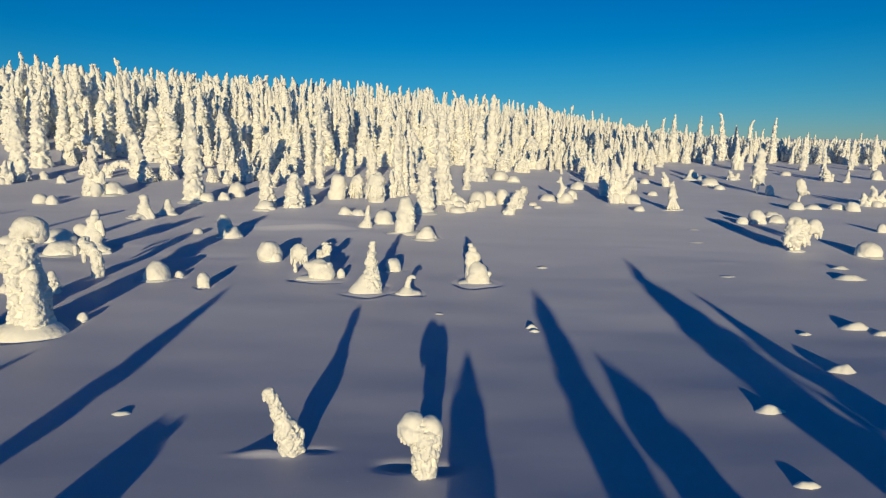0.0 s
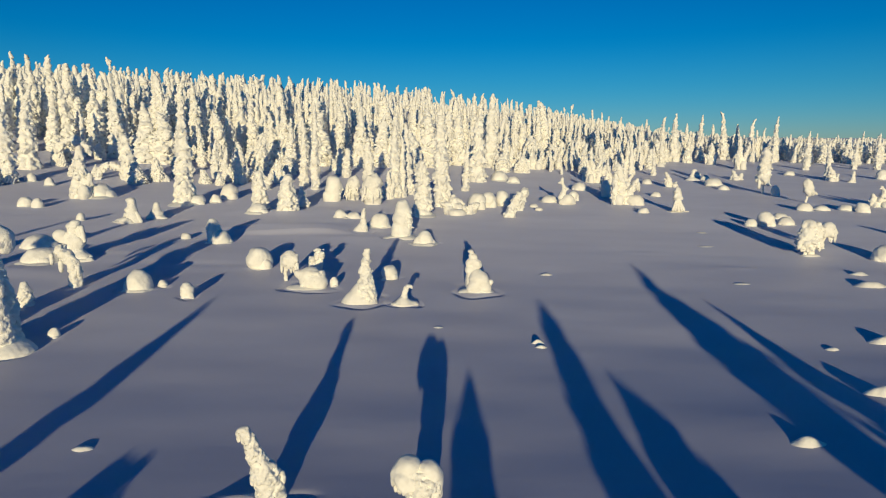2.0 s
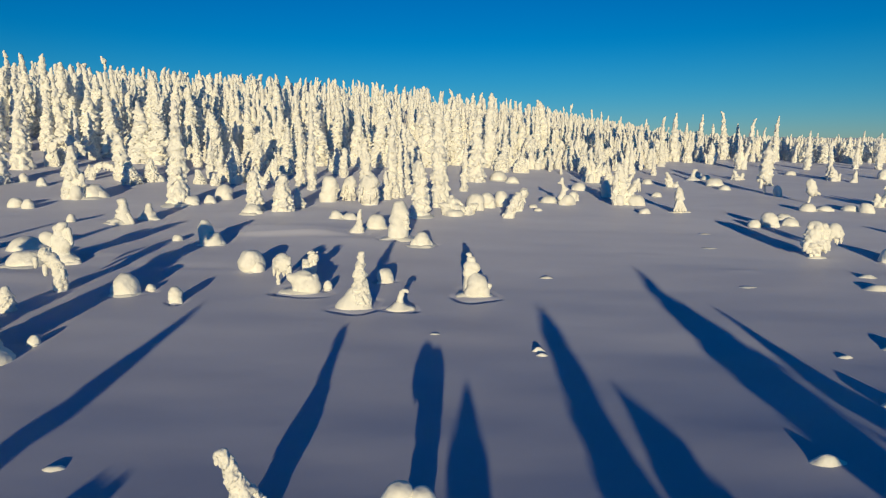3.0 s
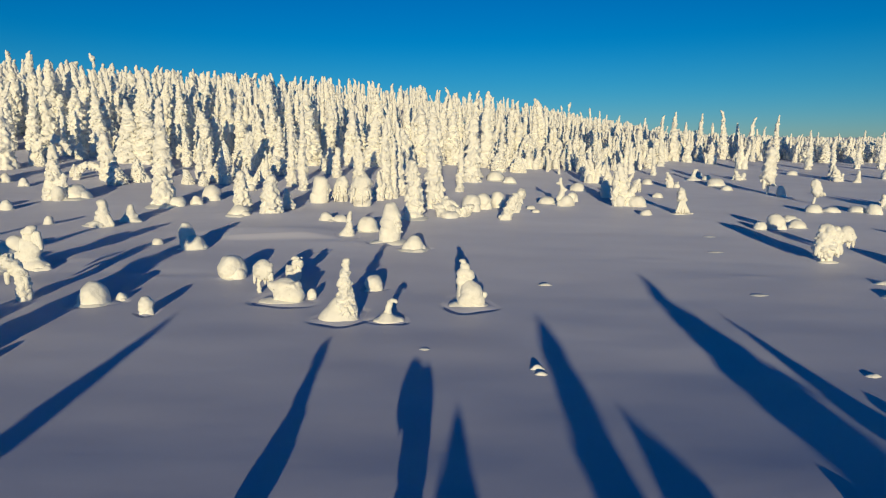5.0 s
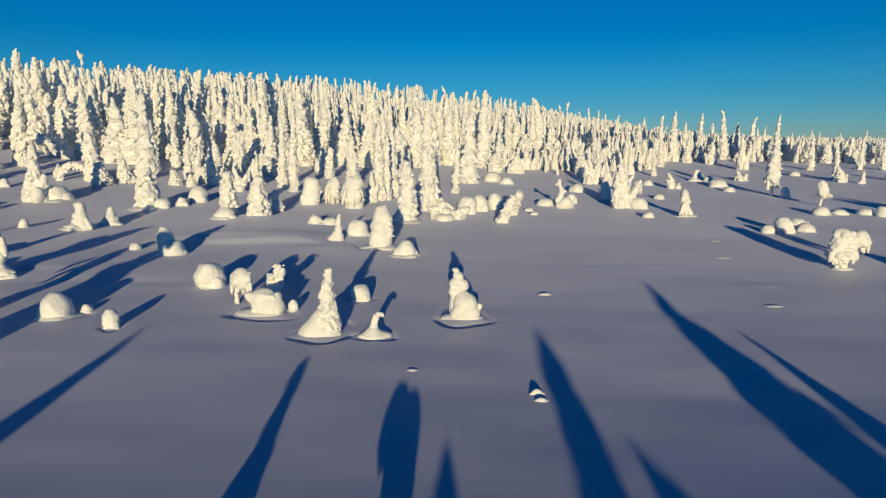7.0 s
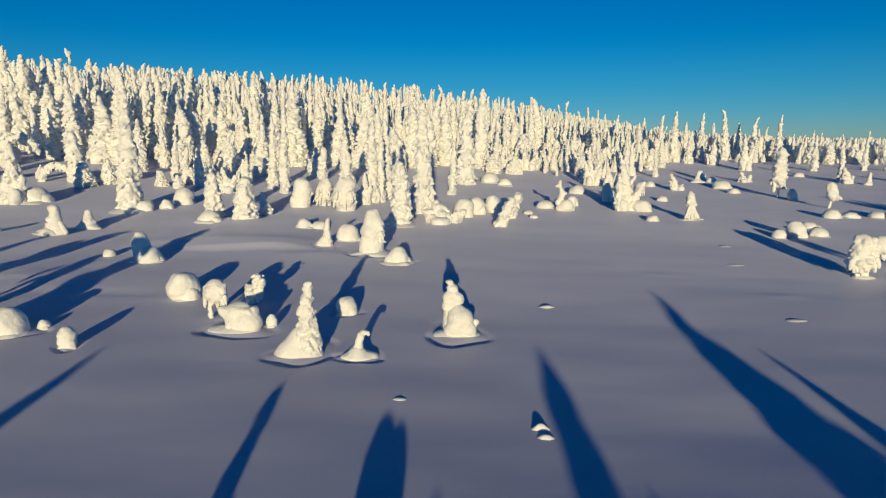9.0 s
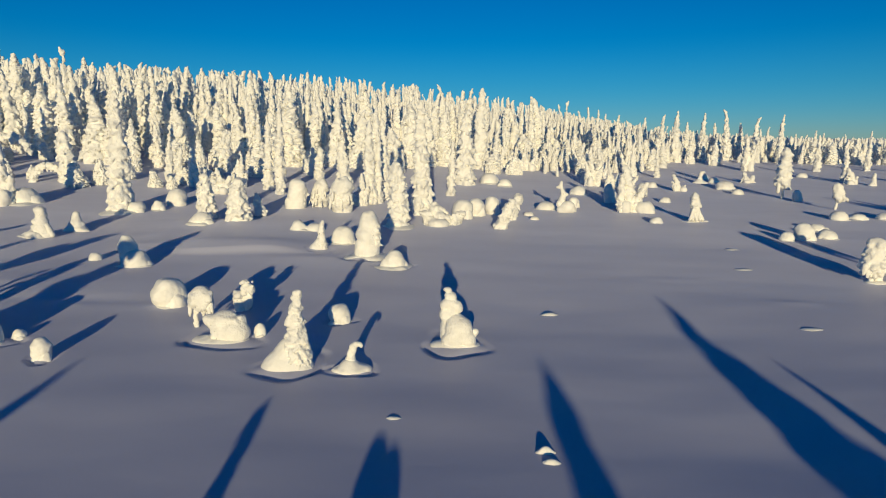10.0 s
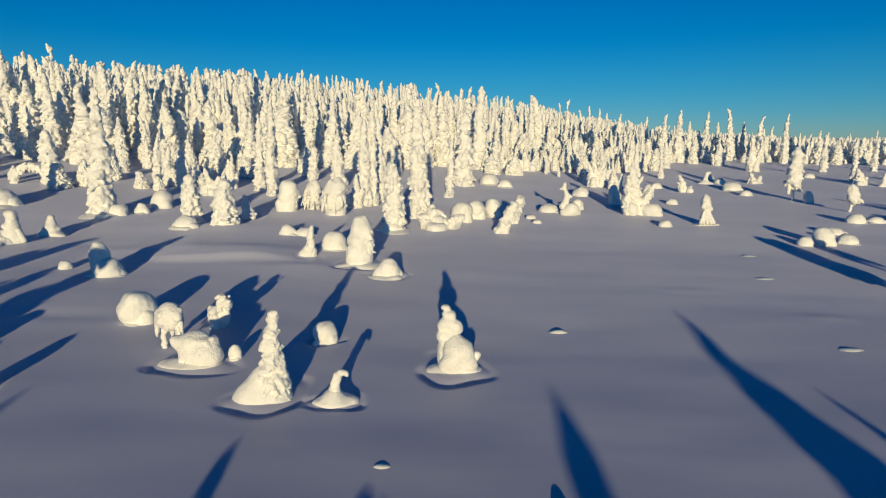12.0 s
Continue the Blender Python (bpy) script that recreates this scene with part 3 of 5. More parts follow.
def stool(x, y):
    t = thing("snowy_spruce", x, y, "little spruce with a mushroom cap of snow", "tree", "small snow figures")
    rng = np.random.RandomState(17)
    rows = [(-0.1, 0.04, 0.46), (0.15, 0.03, 0.5), (0.4, 0.03, 0.52), (0.65, 0.06, 0.6), (0.85, 0.06, 0.64), (1.05, 0.02, 0.56), (1.2, 0.0, 0.36)]
    heap(t, "snow_crown", stemmed(rows, 0.085, 1.5, seeded(), 0.8), x, y, 0.014, 0.011, twigs=70)
    cap = [(-0.21, 0.0, 1.23, 0.23, 0.24, 0.18), (-0.32, 0.02, 1.1, 0.2, 0.23, 0.18), (-0.4, -0.02, 0.97, 0.12, 0.16, 0.15), (-0.28, -0.08, 1.03, 0.17, 0.18, 0.15)]
    cap += [(-0.22 + 0.25 * np.cos(a), 0.25 * np.sin(a), 0.97 + rng.uniform(-0.1, 0.14), 0.06, 0.06, 0.07) for a in rng.uniform(2.4, 5.6, 22)]
    heap(t, "snow_cap", cap, x, y, 0.022, 0.003, 0.004, SMOOTH)
    lobe = [(0.14, -0.02, 1.2, 0.18, 0.2, 0.13), (0.24, -0.03, 1.1, 0.15, 0.18, 0.16), (0.31, -0.04, 0.96, 0.1, 0.14, 0.17)]
    lobe += [(0.2 + 0.14 * np.cos(a), 0.18 * np.sin(a), 0.95 + rng.uniform(-0.1, 0.16), 0.05, 0.05, 0.06) for a in rng.uniform(3.6, 6.9, 14)]
    heap(t, "snow_lobe", lobe, x, y, 0.02, 0.003, 0.004, SMOOTH)
    for side, low in ((-0.42, 0.82), (-0.36, 0.76), (-0.28, 0.78), (-0.18, 0.8), (0.3, 0.76), (0.34, 0.84), (0.31, 0.6), (-0.16, 0.56), (0.24, 0.5)):
        top, back = low + 0.15, rng.uniform(-0.16, -0.02)
        branch = [(side, back, top, 0.065, 0.07, 0.06), (side * 1.03, back, top - 0.08, 0.055, 0.06, 0.065), (side * 1.04, back - 0.02, top - 0.15, 0.038, 0.045, 0.05)]
        heap(t, "hanging_branch", branch, x, y, 0.012, 0.009, twigs=3)


def twin(x, y):
    t = thing("snowy_spruce", x, y, "small forked spruce carrying stacked clumps of snow", "tree", "small snow figures")
    rng = np.random.RandomState(seeded())
    tall = [(0.06, 0, 0.3, 0.14, 0.15, 0.5), (0.08, 0, 1.12, 0.14, 0.14, 0.13), (0.0, 0, 0.86, 0.16, 0.17, 0.16), (0.22, 0, 0.9, 0.21, 0.2, 0.17), (0.3, 0, 0.76, 0.13, 0.14, 0.12), (0.24, 0, 0.5, 0.1, 0.11, 0.26), (0.22, 0, 0.24, 0.08, 0.09, 0.2)]
    tall += [(rng.uniform(-0.1, 0.4), -0.14, rng.uniform(0.66, 1.2), 0.07, 0.07, 0.06) for _ in range(16)]
    heap(t, "snow_crown", studded(tall, 14, 0.07, seeded()), x, y, 0.012, 0.01, twigs=10)
    heap(t, "side_crown", studded([(-0.22, -0.05, 0.62, 0.22, 0.22, 0.19), (-0.2, -0.05, 0.3, 0.25, 0.25, 0.17), (-0.18, -0.05, 0.05, 0.22, 0.24, 0.2), (-0.3, -0.1, 0.5, 0.12, 0.12, 0.12)], 14, 0.09, seeded()), x, y, 0.014, 0.01, twigs=5)


def umbrella(x, y, h):
    t = thing("snowy_spruce", x, y, "drooping sapling on a thin stem under a snow hood", "tree", "small snow figures")
    k, seed = h / 1.54, seeded()
    rng = np.random.RandomState(seed)
    heap(t, "trunk", [tuple(k * v for v in b) for b in stemmed([(-0.08, -0.2, 0.17), (0.3, -0.23, 0.13), (0.8, -0.2, 0.15)], 0.08, 0.8, seed)], x, y, 0.012 * k, 0.006 * k)
    hood = [(0.0, 0, 1.12, 0.4, 0.38, 0.38), (-0.08, 0, 0.98, 0.38, 0.36, 0.3), (0.12, 0, 0.9, 0.32, 0.34, 0.3), (0.02, 0, 1.32, 0.26, 0.26, 0.2)]
    hood += [(rng.uniform(-0.4, 0.42), rng.uniform(-0.36, -0.1), rng.uniform(0.7, 1.3), 0.1, 0.1, 0.09) for _ in range(16)]
    heap(t, "snow_hood", [tuple(k * v for v in b) for b in hood], x, y, 0.035 * k, 0.006 * k, twigs=6)
    for side, low in ((-0.34, 0.5), (-0.12, 0.56), (0.06, 0.46), (0.22, 0.36), (0.34, 0.42), (0.4, 0.56)):
        d = rng.uniform(-0.2, 0)
        branch = [(side, d, low + 0.3, 0.1, 0.1, 0.12), (side * 1.05, d, low + 0.14, 0.08, 0.08, 0.12), (side * 1.08, d, low, 0.055, 0.06, 0.1)]
        heap(t, "hanging_branch", [tuple(k * v for v in b) for b in branch], x, y, 0.02 * k, 0.008 * k, twigs=4)


def totem(x, y):
    t = thing("snowy_spruce", x, y, "thin crooked spruce bowed over under clotted snow", "tree", "small snow figures")
    rows = [(-0.1, 0.0, 0.54), (0.4, 0.02, 0.54), (0.8, 0.05, 0.52), (1.05, 0.03, 0.48), (1.25, -0.08, 0.5), (1.45, -0.26, 0.56), (1.65, -0.42, 0.6), (1.82, -0.6, 0.5), (1.92, -0.7, 0.2)]
    heap(t, "snow_crown", stemmed(rows, 0.17, 1.2, seeded(), 0.8), x, y, 0.012, 0.01, twigs=26)
    for side, up in ((-0.95, 1.5), (-0.55, 1.15), (0.1, 1.2), (0.24, 0.95)):
        heap(t, "hanging_branch", [(side, -0.1, up - 0.12 * k, 0.12 - 0.012 * k, 0.12, 0.12) for k in range(4)], x, y, 0.02, 0.012, twigs=5)


def huddle(x, y):
    t = thing("snowy_thicket", x, y, "huddle of bowed saplings under round snow heads", "bush", "small snow figures")
    heap(t, "snow_crown", studded([(0.1, 0, 0.95, 0.56, 0.42, 0.5), (-0.1, 0.05, 0.5, 0.66, 0.45, 0.5), (0.25, 0, 0.15, 0.72, 0.5, 0.34), (-0.1, 0, 1.3, 0.34, 0.3, 0.3)], 22, 0.13, seeded()), x, y, 0.025, 0.012, twigs=8)
    heap(t, "snow_head", studded([(-0.55, -0.1, 1.38, 0.38, 0.36, 0.34), (-0.4, -0.05, 1.12, 0.3, 0.26, 0.2)], 6, 0.1, seeded()), x, y, 0.05, 0, 0.012, SMOOTH)
    heap(t, "snow_head", studded([(0.12, 0.05, 1.88, 0.38, 0.34, 0.22), (0.3, 0.05, 2.06, 0.24, 0.24, 0.15), (0.12, 0.05, 1.6, 0.32, 0.3, 0.3)], 8, 0.11, seeded()), x, y, 0.03, 0.01, twigs=4)
    for side in (0.36, 0.5, 0.62):
        heap(t, "hanging_branch", [(side + 0.03 * k, -0.04, 1.78 - 0.17 * k, 0.14 - 0.01 * k, 0.14, 0.15) for k in range(5)], x, y, 0.02, 0.012, twigs=5)
    heap(t, "snow_skirt", studded([(0.6, -0.1, -0.04, 0.6, 0.4, 0.18), (-0.5, 0, -0.05, 0.5, 0.4, 0.3)], 8, 0.12, seeded()), x, y, 0.05, 0, 0.015, SMOOTH)


def tuft(x, y):
    t = thing("snowy_pine", x, y, "young pine, shaggy snow crown on a thin leaning stem", "tree", "small snow figures")
    heap(t, "trunk", [(0.03 * k, 0, 0.14 * k, 0.14, 0.14, 0.15) for k in range(8)], x, y, 0.02, 0.012)
    rows = [(0.7, 0.26, 0.5), (0.95, 0.32, 1.0), (1.3, 0.28, 1.1), (1.6, 0.2, 0.8), (1.85, 0.12, 0.9), (2.2, 0.06, 0.8), (2.45, 0.04, 0.3)]
    heap(t, "snow_crown", stemmed(rows, 0.32, 1.0, seeded()), x, y, 0.02, 0.02, twigs=14)
    heap(t, "hanging_branch", [(0.9, -0.1, 1.0, 0.22, 0.2, 0.16), (1.05, -0.1, 0.84, 0.16, 0.16, 0.13)], x, y, 0.02, 0.012)


def figure(x, y):
    t = thing("snowy_spruce", x, y, "small spruce like a figure, snow head above splayed boughs", "tree", "small snow figures")
    rows = [(-0.1, 0.0, 0.6), (0.4, 0.0, 0.62), (0.8, -0.03, 0.55), (1.1, 0.0, 0.6), (1.35, 0.04, 0.78), (1.65, 0.06, 0.8), (1.85, 0.0, 0.62), (2.0, -0.03, 0.66), (2.15, -0.04, 0.5), (2.28, -0.04, 0.2)]
    heap(t, "snow_crown", stemmed(rows, 0.26, 0.9, seeded()), x, y, 0.02, 0.015, twigs=10)
    for side in (-0.5, -0.26, 0.02, 0.3, 0.52):
        heap(t, "hanging_branch", [(side * (0.4 + 0.2 * k), -0.26 - 0.05 * k, 0.95 - 0.24 * k, 0.13, 0.14, 0.19) for k in range(4)], x, y, 0.02, 0.015, twigs=4)
    heap(t, "snow_skirt", studded([(-0.25, 0, -0.07, 0.8, 0.45, 0.16), (0.7, 0.1, -0.06, 0.4, 0.3, 0.15)], 8, 0.12, seeded()), x, y, 0.05, 0, 0.015, SMOOTH)


def scarecrow(x, y):
    t = thing("snowy_spruce", x, y, "crooked sapling with stub arms over round snow lumps", "tree", "small snow figures")
    stem = [(-0.4, 0, 1.0, 0.3, 0.3, 0.4), (-0.3, 0, 1.45, 0.26, 0.26, 0.3), (-0.4, 0, 1.8, 0.2, 0.2, 0.25), (-0.5, 0, 2.15, 0.2, 0.2, 0.22), (-0.48, 0, 2.45, 0.17, 0.17, 0.2), (-0.75, 0, 2.1, 0.22, 0.15, 0.12), (-0.05, 0, 1.5, 0.22, 0.2, 0.16), (-0.65, -0.1, 0.7, 0.3, 0.3, 0.3)]
    heap(t, "snow_crown", stem, x, y, 0.05, 0.03, twigs=8)
    heap(t, "snow_ball", [(0.05, -0.3, 0.45, 0.62, 0.55, 0.55), (-0.4, -0.2, 0.2, 0.5, 0.4, 0.4), (0.3, -0.2, 0.2, 0.5, 0.4, 0.3)], x, y, 0.06, 0, 0.015, SMOOTH)
    heap(t, "snow_lobe", [(0.62, 0.1, 0.95, 0.4, 0.36, 0.32), (0.6, 0.1, 0.5, 0.36, 0.36, 0.4), (0.6, 0.1, 0.1, 0.3, 0.3, 0.3)], x, y, 0.06, 0, 0.015, SMOOTH)


def hunch(x, y):
    t = thing("snowy_spruce", x, y, "stooping spruce on bare legs under a heavy snow hood", "tree", "small snow figures")
    rows = [(0.4, -0.1, 0.8), (0.7, -0.15, 1.2), (1.1, -0.12, 1.15), (1.45, -0.1, 0.92), (1.75, -0.14, 0.86), (2.0, -0.12, 0.78), (2.2, -0.1, 0.4)]
    heap(t, "snow_hood", stemmed(rows, 0.27, 1.1, seeded(), 0.8), x, y, 0.02, 0.012, twigs=16)
    heap(t, "snow_crown", stemmed([(0.45, 0.5, 0.36), (0.8, 0.5, 0.5), (1.3, 0.46, 0.6), (1.75, 0.46, 0.62), (2.05, 0.42, 0.3)], 0.22, 1.0, seeded(), 0.8), x, y, 0.02, 0.012, twigs=12)
    for side, low in ((-0.78, 0.5), (-0.56, 0.36), (-0.22, 0.34), (0.1, 0.36), (0.46, 0.4), (0.62, 0.6)):
        heap(t, "hanging_branch", [(side * 0.9, -0.24, low + 0.34, 0.17, 0.17, 0.2), (side, -0.3, low + 0.14, 0.13, 0.13, 0.17), (side * 1.06, -0.32, low, 0.09, 0.09, 0.12)], x, y, 0.02, 0.012, twigs=5)
    for side in (-0.2, 0.12, 0.26):
        heap(t, "trunk", [(side, 0, 0.1 + 0.2 * k, 0.13, 0.13, 0.16) for k in range(3)], x, y, 0.03, 0.012)
    heap(t, "snow_skirt", [(0, -0.05, -0.08, 0.6, 0.4, 0.16), (0.3, 0, -0.08, 0.5, 0.3, 0.14)], x, y, 0.06, 0, 0.01, SMOOTH)


def perch(x, y):
    t = thing("snowy_spruce", x, y, "small hooded spruce with low wings of drifted snow", "tree", "small snow figures")
    body = [(0.2, 0, 1.66, 0.36, 0.34, 0.27), (0.24, 0, 1.32, 0.33, 0.33, 0.28), (0.2, 0, 0.92, 0.46, 0.42, 0.4), (0.2, 0, 0.5, 0.58, 0.5, 0.42), (0.25, 0, 0.12, 0.66, 0.5, 0.35)]
    heap(t, "snow_crown", studded(body, 26, 0.15, seeded()), x, y, 0.02, 0.012, twigs=7)
    heap(t, "hanging_branch", [(0.62 + 0.09 * k, -0.1, 0.72 - 0.2 * k, 0.17, 0.2, 0.17) for k in range(4)], x, y, 0.02, 0.012)
    heap(t, "snow_lobe", studded([(-0.15, -0.42, 0.15, 0.44, 0.36, 0.3), (0.15, -0.44, 0.02, 0.36, 0.28, 0.2)], 8, 0.13, seeded()), x, y, 0.03, 0, 0.02, SMOOTH)
    heap(t, "snow_skirt", studded([(-0.8, 0.1, -0.06, 0.75, 0.32, 0.15), (-0.1, -0.1, -0.05, 0.8, 0.5, 0.18), (-0.95, 0.8, -0.02, 0.6, 0.4, 0.26), (-0.4, 0.5, 0.06, 0.5, 0.45, 0.34)], 12, 0.13, seeded()), x, y, 0.05, 0, 0.02, SMOOTH)


def hood(x, y):
    t = thing("snowy_spruce", x, y, "buried young spruce, a cone of snow with a knob", "tree", "small snow figures")
    body = [(0.0, 0, 0.1, 0.72, 0.58, 0.34), (0.0, 0, 0.42, 0.5, 0.46, 0.36), (0.02, 0, 0.76, 0.34, 0.32, 0.28), (0.05, 0, 1.14, 0.24, 0.24, 0.2), (0.45, -0.1, 0.0, 0.5, 0.35, 0.2), (-0.4, -0.2, 0.05, 0.36, 0.35, 0.26)]
    heap(t, "snow_crown", studded(body, 16, 0.14, seeded()), x, y, 0.025, 0.012, 0.01)


def weeper(x, y, h, w):
    t = thing("snowy_bush", x, y, "drooping young spruce, snow-laden branches hanging like fingers", "bush", "small snow figures")
    rng = np.random.RandomState(seeded())
    body = [(0, 0, 0.62 * h, 0.36 * w, 0.34 * w, 0.34 * h), (-0.08 * w, 0, 0.35 * h, 0.42 * w, 0.36 * w, 0.32 * h), (0.14 * w, -0.05 * w, 0.74 * h, 0.26 * w, 0.26 * w, 0.2 * h), (0, 0.1 * w, 0.1 * h, 0.36 * w, 0.3 * w, 0.3 * h)]
    rows = [(0.2 * h, 0, 0.7 * w), (0.5 * h, -0.04 * w, 0.66 * w), (0.75 * h, 0.02 * w, 0.5 * w), (0.92 * h, 0.1 * w, 0.3 * w), (h, 0.14 * w, 0.14 * w)]
    heap(t, "snow_crown", studded(body, 30, 0.1 * w, seeded()) + stemmed(rows, 0.2 * w, 1.0, seeded(), 0.8), x, y, 0.03, 0.03, twigs=20)
    for a in rng.uniform(3.1, 6.3, 11):
        out, up, thick = w * rng.uniform(0.32, 0.5), h * rng.uniform(0.26, 0.6), w * rng.uniform(0.045, 0.075)
        c, d, splay = out * np.cos(a), out * np.sin(a), rng.uniform(0.0, 0.12)
        branch = [(c * (1 + splay * k), d * (1 + splay * k), up - 0.08 * h * k, thick * (1 - 0.1 * k), thick, 0.07 * h) for k in range(rng.randint(2, 5))]
        heap(t, "hanging_branch", branch, x, y, 0.02, 0.012, twigs=4)


def lollipop(x, y, h, w):
    t = thing("snowy_pine", x, y, "straight pine with a bare stem and shaggy snow crown", "tree", "snow-laden spruces")
    heap(t, "trunk", [(0, 0, k * 0.05 * h, 0.1 * w, 0.1 * w, 0.05 * h) for k in range(6)], x, y, 0.02, 0.01)
    heap(t, "hanging_branch", [(-0.36 * w, -0.1, (0.3 - 0.05 * k) * h, 0.13 * w, 0.13 * w, 0.05 * h) for k in range(4)], x, y, 0.03, 0.02)
    crown(t, h * 0.78, w, x, y, [(0, 0.5), (0.06, 0.9), (0.3, 0.95), (0.6, 0.88), (0.85, 0.72), (0.95, 0.5), (1, 0)], lump=0.17 * w, dense=1.5, twigs=2.0, axis=upright(h * 0.78, sink=0) + np.array((0, 0, h * 0.22)))


def shrub(x, y, h, w, skirt_r=0):
    t = thing("snowy_thicket", x, y, "clump of young spruces drooping under lumpy snow", "tree", "snow-laden spruces")
    rnd = random.Random(int(x * 13 + y * 7))
    crown(t, h, w * 0.5, x, y, SPIRE if rnd.random() < 0.5 else COLUMN, lump=0.13 * w, twigs=1.6, lean=(rnd.uniform(-0.14, 0.14) * w, 0), bend=(rnd.uniform(-0.15, 0.15) * w, 0), wobble=0.1 * w)
    for side in (-1, 1, rnd.choice((-1, 1))):
        k = rnd.uniform(0.35, 0.78)
        crown(t, h * k, w * rnd.uniform(0.3, 0.44), x, y, COLUMN, lump=0.11 * w, twigs=1.6, name="side_crown",
              axis=upright(h * k, lean=(side * rnd.uniform(0.0, 0.2) * w, 0), bend=(side * rnd.uniform(-0.1, 0.3) * w, -0.1 * w), wobble=0.06 * w) + np.array((side * rnd.uniform(0.16, 0.3) * w, rnd.uniform(-0.2, 0.05) * w, 0)))
    crown(t, h * 0.25, w * 0.42, x, y, BALL, lump=0.14 * w, smooth=True, twigs=0.3, name="snow_lobe", axis=upright(h * 0.25) + np.array((rnd.uniform(-0.3, 0.3) * w, -0.28 * w, 0)))
    if skirt_r:
        skirt(t, skirt_r * 0.55, 0.2)


def boulder(x, y, h, w):
    t = thing("snow_ball_bush", x, y, "round bush hidden in a smooth ball of snow", "snow mound", "snow mounds")
    crown(t, h, w, x, y, BALL, lump=0.42 * w, dense=1.6, smooth=True, twigs=0.1, bend=(-0.06 * w, 0))
    crown(t, h * 0.55, w * 0.6, x, y, DOME, lump=0.3 * w, smooth=True, twigs=0, name="snow_lobe", axis=upright(h * 0.55) + np.array((0.24 * w, -0.2 * w, 0)))
    skirt(t, 0.6 * w, 0.06)


def mound(x, y, h, w, skirt_r=0):
    t = thing("snow_mound", x, y, "low dome of snow over a buried bush", "snow mound", "snow mounds")
    rnd = random.Random(int(x * 11 + y * 5))
    crown(t, h, w * rnd.uniform(0.72, 0.88), x, y, DOME, lump=0.26 * w, smooth=True, twigs=0.3, lean=(rnd.uniform(-0.08, 0.08) * w, 0))
    for side in (-1, 1):
        k, wide = rnd.uniform(0.3, 0.6), rnd.uniform(0.28, 0.46)
        crown(t, h * k, w * wide, x, y, DOME, lump=0.16 * w, smooth=True, twigs=0.2, name="snow_lobe", axis=upright(h * k, lean=(rnd.uniform(-0.05, 0.05) * w, 0)) + np.array((side * rnd.uniform(0.24, 0.34) * w, rnd.uniform(-0.2, 0.1) * w, 0)))
    skirt(t, (skirt_r or 1.3 * w) * 0.5, 0.2 * h)


def brake(x, y):
    t = thing("snowy_bush", x, y, "low spruce bush half buried, dark needles peeping out", "bush", "small snow figures")
    rng = np.random.RandomState(seeded())
    body = [(0.1, 0, 0.3, 0.62, 0.5, 0.52), (0.35, -0.1, 0.25, 0.5, 0.45, 0.4), (-0.15, 0, 0.55, 0.4, 0.36, 0.36), (-0.45, -0.05, 0.62, 0.26, 0.24, 0.2), (-0.6, -0.05, 0.72, 0.14, 0.14, 0.12), (0.05, 0, 0.75, 0.36, 0.3, 0.24)]
    for _ in range(46):
        a, u = rng.uniform(2.8, 6.6), rng.uniform(0.1, 0.8)
        body.append((0.15 + 0.62 * np.cos(a) * (1 - 0.4 * u), 0.5 * np.sin(a) * (1 - 0.5 * u), u, 0.1, 0.1, 0.08))
    heap(t, "snow_crown", body, x, y, 0.035, 0.01, twigs=14)
    heap(t, "snow_skirt", [(-0.1, -0.1, -0.06, 0.95, 0.6, 0.16), (-0.6, -0.1, -0.06, 0.5, 0.35, 0.13)], x, y, 0.06, 0, 0.012, SMOOTH)


def pebble(x, y, h, w):
    t = thing("snow_lump", x, y, "small lump of snow on the open field", "snow mound", "snow mounds")
    crown(t, h, w, x, y, [(0, 0.95), (0.3, 1.0), (1, 0)], lump=0.35 * w, smooth=True, twigs=0)
    skirt(t, 0.7 * w, 0.05)


def drift(x, y, h, w):
    t = thing("snow_hummock", x, y, "wind-carved hummock of snow with a sharp brow", "snow mound", "snow mounds")
    rng = np.random.RandomState(seeded())
    rows, cols = 20, 48
    q = np.linspace(0, 1, rows)[:, None]
    th = np.linspace(0, 2 * np.pi, cols, endpoint=False)[None, :]
    R = 0.36 * w * (1 + 0.65 * np.abs(np.cos(th)) ** 5 + 0.1 * np.sin(2 * th + rng.uniform(0, 7)) + 0.05 * np.sin(3 * th + rng.uniform(0, 7)))
    X, Y = q * R * np.cos(th), q * R * np.sin(th) * 0.8
    brow = 0.88 + 0.16 * np.sin(8 * X / w + rng.uniform(0, 7)) * np.sin(7 * Y / w + rng.uniform(0, 7))
    Z = h * brow * (1 - q ** 2.2) ** 1.3 * (0.35 + 0.65 * np.exp(-(X / (0.34 * w)) ** 4)) + 0.02 - 0.07 * q ** 3
    V = np.stack([X, Y, Z], -1)
    part("snow_dome", grid_mesh("snow_dome", V.reshape(-1, 3), rows, cols, wrap=True), SMOOTH, t)


def arch(x, y, h, w):
    """A birch bent to the ground by its load; it springs at x and comes down w metres on."""
    t = thing("bowed_birch", x, y, "bowed birch bent into an arch by snow", "tree", "bowed trees")
    q = np.linspace(0, 1, 120)
    a = np.pi * (1 - 0.9 * q)
    line = np.stack([0.5 * w * (1 + np.cos(a)), 0.2 * np.sin(3 * q), h * 0.85 * np.sin(a) ** 0.8 - 0.1 * (1 - q)], -1)
    crown(t, h + w, 0.22 * h + 0.3, x, y, [(0, 1.0), (0.3, 0.9), (0.6, 1.0), (0.9, 0.7), (1, 0)], lump=0.05 * h + 0.06, axis=line, twigs=0.8, mat=FAR_RIME)


